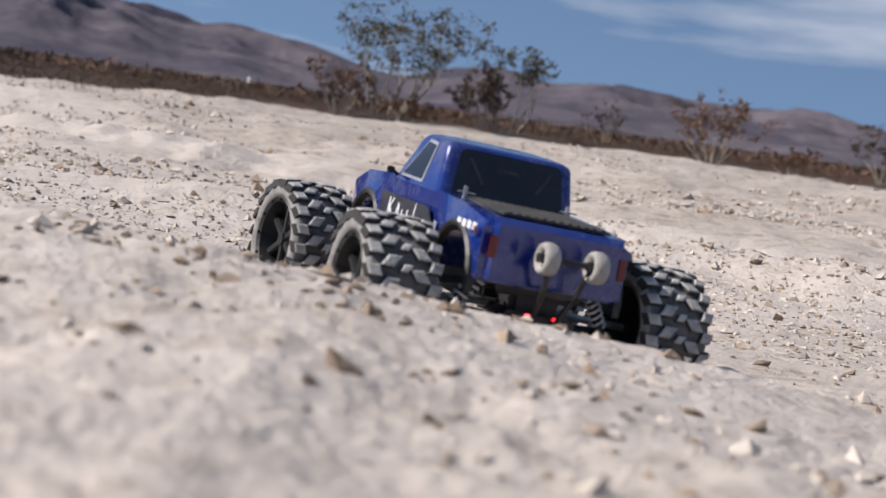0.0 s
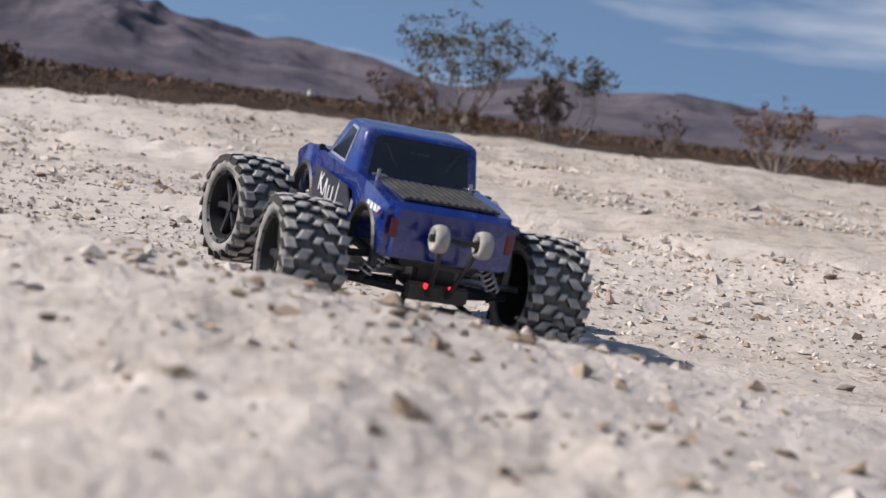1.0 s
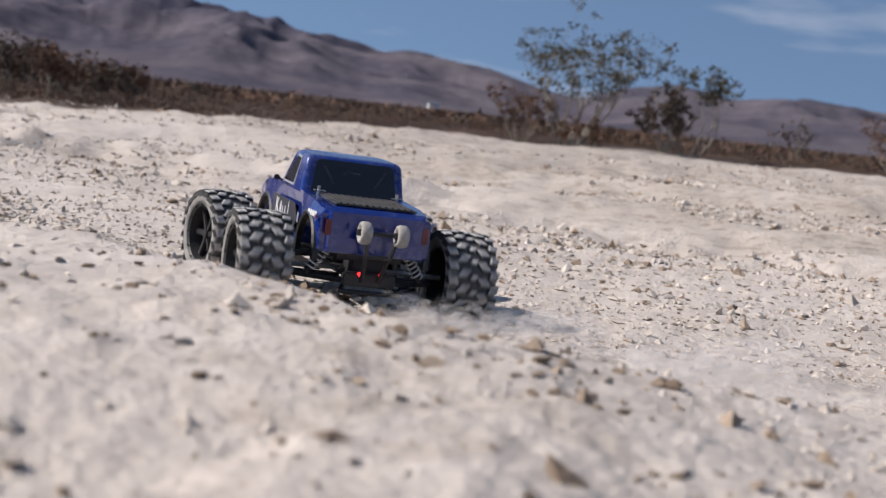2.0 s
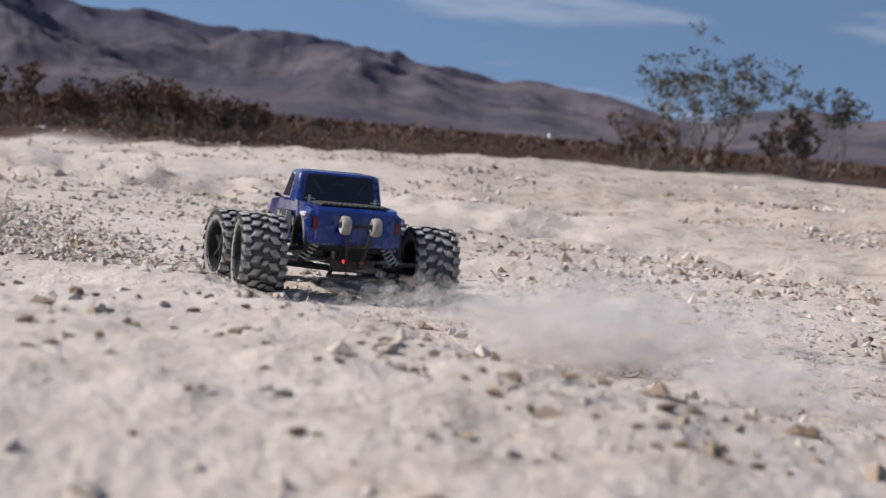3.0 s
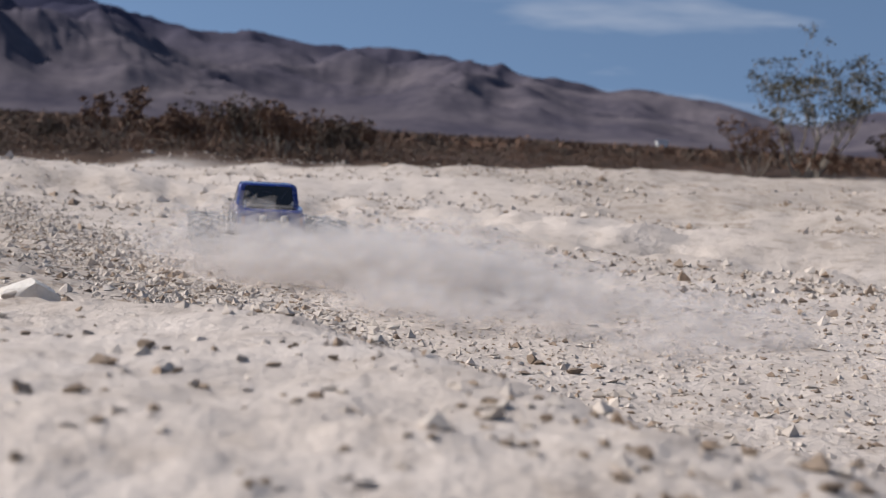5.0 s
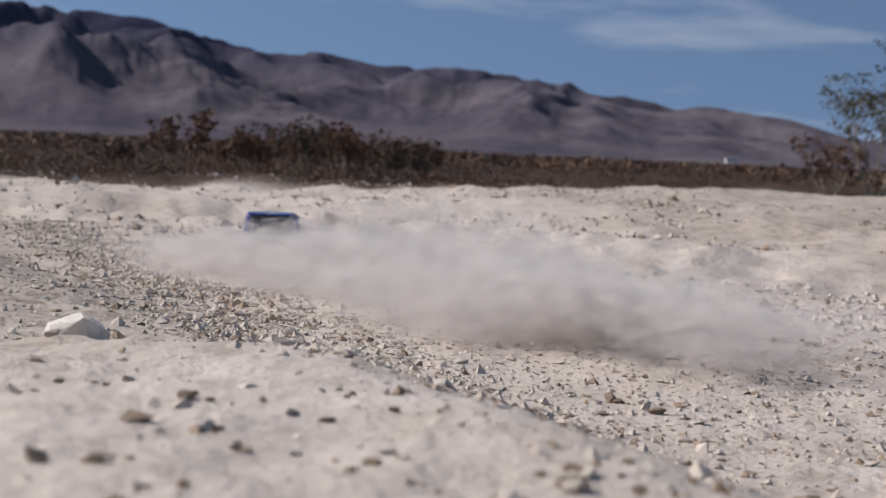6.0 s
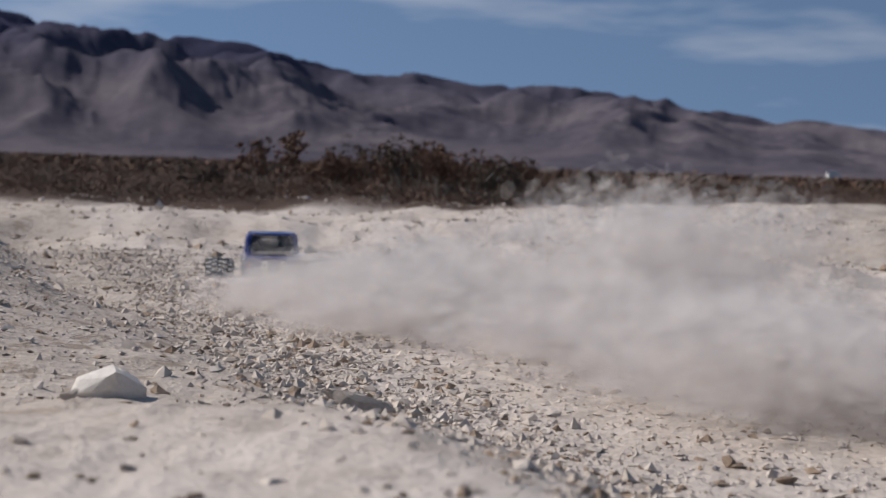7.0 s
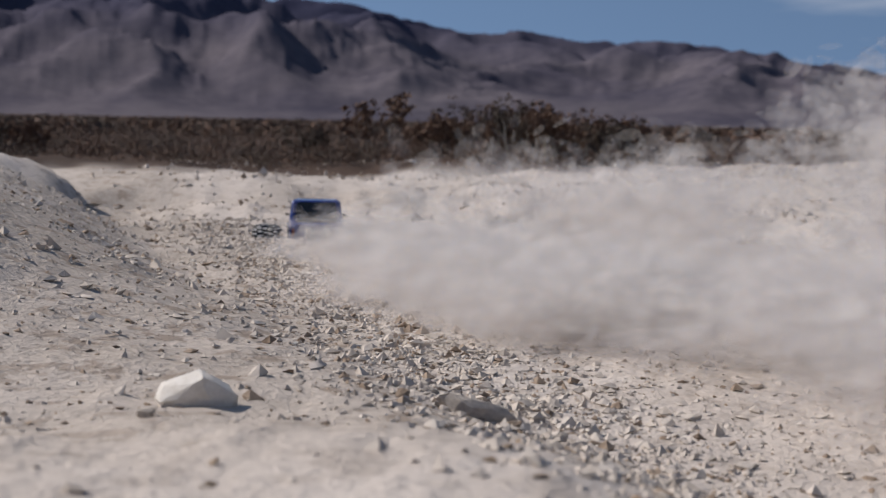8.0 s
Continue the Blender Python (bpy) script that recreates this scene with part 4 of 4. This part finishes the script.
    rod_part("skid", [((-0.05, -0.25, 0.058), (0.05, -0.25, 0.058)), ((-0.05, -0.25, 0.058), (-0.03, -0.20, 0.070)), ((0.05, -0.25, 0.058), (0.03, -0.20, 0.070))], 0.004, BLACK_PLASTIC, truck, "scuffed black skid bar")
    # wheelie bar with two small caked wheels
    bar = rod_part("wheelie_bar", [((-0.014, -0.245, 0.075), (-0.020, -0.272, 0.120)), ((-0.020, -0.272, 0.120), (-0.026, -0.289, 0.158)), ((0.014, -0.245, 0.075), (0.020, -0.272, 0.120)),
                                   ((0.020, -0.272, 0.120), (0.026, -0.289, 0.158)), ((-0.044, -0.289, 0.160), (0.044, -0.289, 0.160)), ((-0.02, -0.272, 0.12), (0.02, -0.272, 0.12))], 0.0036, BLACK_PLASTIC, truck, "black wheelie bar")
    for sx in (-1, 1):
        bm = bmesh.new()
        lathe(bm, [(-0.006, 0.010), (-0.0100, 0.0135), (-0.0085, 0.0170), (-0.0035, 0.0188), (0.0035, 0.0188), (0.0085, 0.0170), (0.0100, 0.0135), (0.006, 0.010), (0.003, 0.006), (-0.003, 0.006)], 28)
        w = part("small_wheel", bm, PALE_RUBBER, bar, "small wheel caked with pale dust", True)
        w.location = (sx * 0.031, -0.289, 0.160)
        bm = bmesh.new()
        tube(bm, (-0.0125, 0, 0), (0.0125, 0, 0), 0.0055, None, 8)
        hub = part("hub", bm, BLACK_PLASTIC, truck)
        hub.location = (sx * 0.031, -0.289, 0.160)
    tyre = tyre_mesh()
    w = TYRE_W / 2
    BLOCKS.update(outer_a=tread_block(-w * 0.82, 0.0160, 0.020, -0.25), outer_b=tread_block(w * 0.82, 0.0160, 0.020, 0.25),
                  inner_a=tread_block(-w * 0.40, 0.0170, 0.021, 0.55), inner_b=tread_block(w * 0.40, 0.0170, 0.021, -0.55), middle=tread_block(0.0, 0.0115, 0.014, 0.5))
    rims = {1: rim_mesh(1), -1: rim_mesh(-1)}
    for sx in (-1, 1):
        for cy in (AXLE, -AXLE):
            wh = new("wheel", rims[sx])
            wh.parent = truck
            tagged(wh, "black six-spoke wheel")
            ty = new("tyre", tyre)
            ty.parent = wh
            tagged(ty, "chunky knobbed tyre grey with dust")
            tread(wh)
            wheels.append((wh, sx * TRACK, cy))


def try_smooth(ob):
    """Smooth faces but keep the sharp turns."""
    bm = bmesh.new()
    bm.from_mesh(ob.data)
    for e in bm.edges:
        e.smooth = not (len(e.link_faces) == 2 and e.calc_face_angle(0) > radians(32))
    bm.to_mesh(ob.data)
    bm.free()


build_truck()

# where the truck is: seconds, x, y, z, pitch, roll, heading (degrees, to the left)
TRUCK_WAY = (
    (0.0, 0.125, 1.492, 0.008, 0.7, 4.4, 21.8), (0.5, 0.032, 1.650, 0.022, 3.0, 4.0, 22.6), (1.0, -0.100, 1.840, 0.026, 5.3, 3.2, 23.6),
    (1.5, -0.275, 2.040, 0.010, 3.0, 2.6, 25.0), (2.0, -0.465, 2.245, -0.015, 0.5, 1.5, 26.6), (2.5, -0.648, 2.450, -0.032, -1.6, 0.5, 28.0),
    (3.0, -0.850, 2.750, -0.022, -3.0, 0.8, 29.4), (3.5, -1.052, 3.030, -0.016, -4.0, 1.0, 29.8), (4.0, -1.232, 3.268, -0.041, -2.5, 0.3, 29.2),
    (4.5, -1.500, 3.630, -0.055, -2.0, 0.2, 28.8), (5.0, -1.780, 4.010, -0.068, -1.8, 0.0, 28.6), (5.5, -2.055, 4.390, -0.085, -1.6, 0.0, 28.6),
    (6.0, -2.230, 4.530, -0.120, -1.5, 0.0, 29.5), (6.5, -2.440, 4.670, -0.118, -1.5, 0.0, 31.0), (7.0, -2.690, 4.800, -0.125, -1.5, 0.0, 32.5),
    (7.5, -2.950, 4.990, -0.128, -1.5, 0.0, 33.5), (8.0, -3.080, 5.030, -0.140, -1.5, 0.0, 34.0))


def truck_at(t):
    """The truck's place between the rows."""
    cols = list(zip(*TRUCK_WAY))
    return [float(np.interp(t, cols[0], c)) for c in cols[1:]]


# ---- dust raised by the wheels: loose puffs of fine flecks ----
def puff_mesh(seed, count):
    """A loose ball of small, nearly clear wafers of powder, thick in the middle and thin outside."""
    rng = np.random.RandomState(seed)
    c = rng.normal(0, 1, (count, 3)) * np.array([0.5, 0.5, 0.36])
    lobes = rng.normal(0, 0.55, (6, 3)) * np.array([1, 1, 0.6])
    c = c * 0.80 + lobes[rng.randint(0, 6, count)]
    e1 = rng.normal(0, 1, (count, 3))
    e1 /= np.linalg.norm(e1, axis=1, keepdims=True)
    e2 = np.cross(e1, rng.normal(0, 1, (count, 3)))
    e2 /= np.linalg.norm(e2, axis=1, keepdims=True)
    r = rng.uniform(0.06, 0.22, (count, 1))
    ang = np.arange(8) * math.pi / 4
    rim = c[:, None] + r[:, None] * (e1[:, None] * np.cos(ang)[None, :, None] + e2[:, None] * np.sin(ang)[None, :, None] * rng.uniform(0.6, 1.0, (count, 1, 1)))
    return mesh_from("dust_puff", rim.reshape(-1, 3).tolist(), np.arange(count * 8).reshape(-1, 8).tolist(), DUST)


def in_wash(x, y, limit):
    """Keeps a drifting puff on the wash's side of the near bank."""
    side = float(along_side(x, y)[1])
    if side > limit:
        x, y = x - AY * (limit - side), y + AX * (limit - side)
    return x, y


def build_dust():
    """Each puff waits in the ground under the track, comes up behind the wheels and drifts off with the wind."""
    rng = random.Random(3)
    meshes = [puff_mesh(90 + k, 900) for k in range(5)]
    rows = []
    plan = [("trail", 0.95 + 3.3 * ((k + rng.random()) / 48) ** 0.8) for k in range(48)]
    plan += [("cloud", 4.2 + 3.75 * (k + rng.random()) / 112) for k in range(112)]
    plan += [("plume", 5.5 + 1.9 * (k + rng.random()) / 16) for k in range(16)]
    for k, (sort, t0) in enumerate(plan):
        x, y, z, _, _, head = truck_at(min(t0, 8.0))
        stay, low_by = 9.0, 0.8
        if sort == "trail":
            back, side = rng.uniform(0.24, 0.48), rng.choice((-0.15, 0.14, 0.20, 0.28, 0.34)) + rng.gauss(0, 0.05)
            size, flat, lift = rng.uniform(0.11, 0.17) * (0.6 if t0 < 1.5 else 0.85 if t0 < 2.2 else 1.05) * (0.6 if side < 0 else 1.0), rng.uniform(0.45, 0.62), rng.uniform(0.0, 0.3)
            drift = Vector((rng.uniform(0.18, 0.55), rng.uniform(-0.16, 0.04), rng.uniform(0.0, 0.025)))
            stay = 1.5
        elif sort == "cloud":
            back, side = rng.uniform(0.22, 0.70) if t0 < 6.1 else rng.uniform(0.55, 1.2), rng.uniform(-0.25, 0.30)
            size, flat, lift = rng.uniform(0.16, 0.235), rng.uniform(0.42, 0.58), rng.uniform(0.0, 0.36)
            if t0 > 6.1 and back < 0.85:
                size, flat, lift = size * 0.5, flat * 0.7, 0.0
            drift = Vector((rng.uniform(0.08, 0.52), rng.uniform(-0.48, 0.04), rng.uniform(0.0, 0.04)))
        else:
            back, side = rng.uniform(0.7, 1.3), rng.uniform(0.1, 0.5)
            size, flat, lift = rng.uniform(0.13, 0.20), rng.uniform(0.7, 1.0), 0.1
            drift = Vector((rng.uniform(0.24, 0.50), rng.uniform(0.10, 0.40), rng.uniform(0.10, 0.28)))
        h = radians(head)
        px, py = in_wash(x + math.sin(h) * back + math.cos(h) * side, y - math.cos(h) * back + math.sin(h) * side, 0.05)
        ob = new("dust_puff", meshes[k % 5])
        ob.scale = (size, size, size * flat)
        tagged(ob, "pale puff of powdery dust thrown up by the tyres", "dust", "dust behind the truck", kind="stuff")
        zg = spot(px, py)
        turn = rng.uniform(0, 360)
        low, up = zg - low_by, zg + size * flat * lift
        way = [(0.0, pose(px, py, low, 0, 0, turn)), (t0 - 0.30, pose(px, py, low, 0, 0, turn))]
        for dt in (0.0, 0.5, 1.0, 1.6, 2.4, 3.4, 4.6, 6.0, 7.5):
            dt = min(dt, 8.0 - t0)
            f = dt / (1 + 0.10 * dt)
            sink = -0.6 * min(1.0, max(0.0, dt - stay) / 1.8)
            qx, qy = px + drift.x * f, py + drift.y * f
            near = 0.0 if sort == "trail" else 0.4 * (1 - float(rise(1.2, 2.6, along_side(qx, qy)[0])))
            qx, qy = in_wash(qx, qy, 0.03 - near)
            way.append((t0 + dt, pose(qx, qy, up + drift.z * f + sink, 0, 0, turn + 9 * f)))
            if t0 + dt >= 7.99:
                break
        rows.append((ob, way))
    return rows


dust_rows = build_dust()


# ---- stones flung by the tyres ----
def build_flung():
    rng = random.Random(17)
    rows = []
    for k in range(26):
        t0 = 2.05 + 0.9 * rng.random() if k < 18 else 4.6 + 3.2 * rng.random()
        x, y, z, _, _, head = truck_at(t0)
        ob = tagged(new("pebble", STONES[k % 7]), "small stone flung through the air by the tyres", "stone", "flung stones")
        s = rng.uniform(0.003, 0.0085)
        ob.scale = (s, s, s)
        h = radians(head)
        px, py = x + math.sin(h) * 0.22 + math.cos(h) * 0.18, y - math.cos(h) * 0.22 + math.sin(h) * 0.18
        v = Vector((rng.uniform(0.3, 1.5), rng.uniform(-0.8, 0.2), rng.uniform(0.25, 0.8)))
        g = spot(px, py)
        way = [(0.0, pose(px, py, g - 0.05)), (t0 - 0.05, pose(px, py, g - 0.05))]
        for j in range(7):
            dt = 0.16 * j
            zz = g + 0.05 + v.z * dt - 0.55 * dt * dt
            if t0 + dt > 7.95 or zz < g - 0.06:
                break
            way.append((t0 + dt, pose(px + v.x * dt, py + v.y * dt, zz, 70 * j, 40 * j, 0)))
        ex, ey = way[-1][1].translation.x, way[-1][1].translation.y
        last = way[-1][1].copy()
        last.translation.z = spot(ex, ey) + s * 0.3
        if way[-1][0] < 7.6:
            way.append((way[-1][0] + 0.15, last))
        way.append((8.0, last))
        rows.append((ob, way))
    return rows


flung_rows = build_flung()


# ---- what moves ----
def motions():
    walk(truck, [(t, pose(x, y, z, p, r, h)) for t, x, y, z, p, r, h in TRUCK_WAY])
    for wh, x, y in wheels:
        rows, ang, last = [], 0.0, None
        for k in range(161):
            t = 0.05 * k
            px, py = truck_at(t)[:2]
            # the tyres slip in the loose dust once the truck pulls away
            slip = 1.0 + (1.0 if y < 0 else 0.5) * min(1.0, max(0.0, t - 1.2) / 1.2)
            if last:
                ang += math.degrees(math.hypot(px - last[0], py - last[1]) / WHEEL_R) * slip
            last = (px, py)
            steer = (8 + 6 * math.sin(t * 0.9)) if y > 0 else 0.0
            rows.append((t, pose(x, y, WHEEL_R, 0, 0, steer) @ pose(0, 0, 0, -ang, 0, 0)))
        walk(wh, rows)
    for ob, way in dust_rows + flung_rows:
        walk(ob, way)


motions()
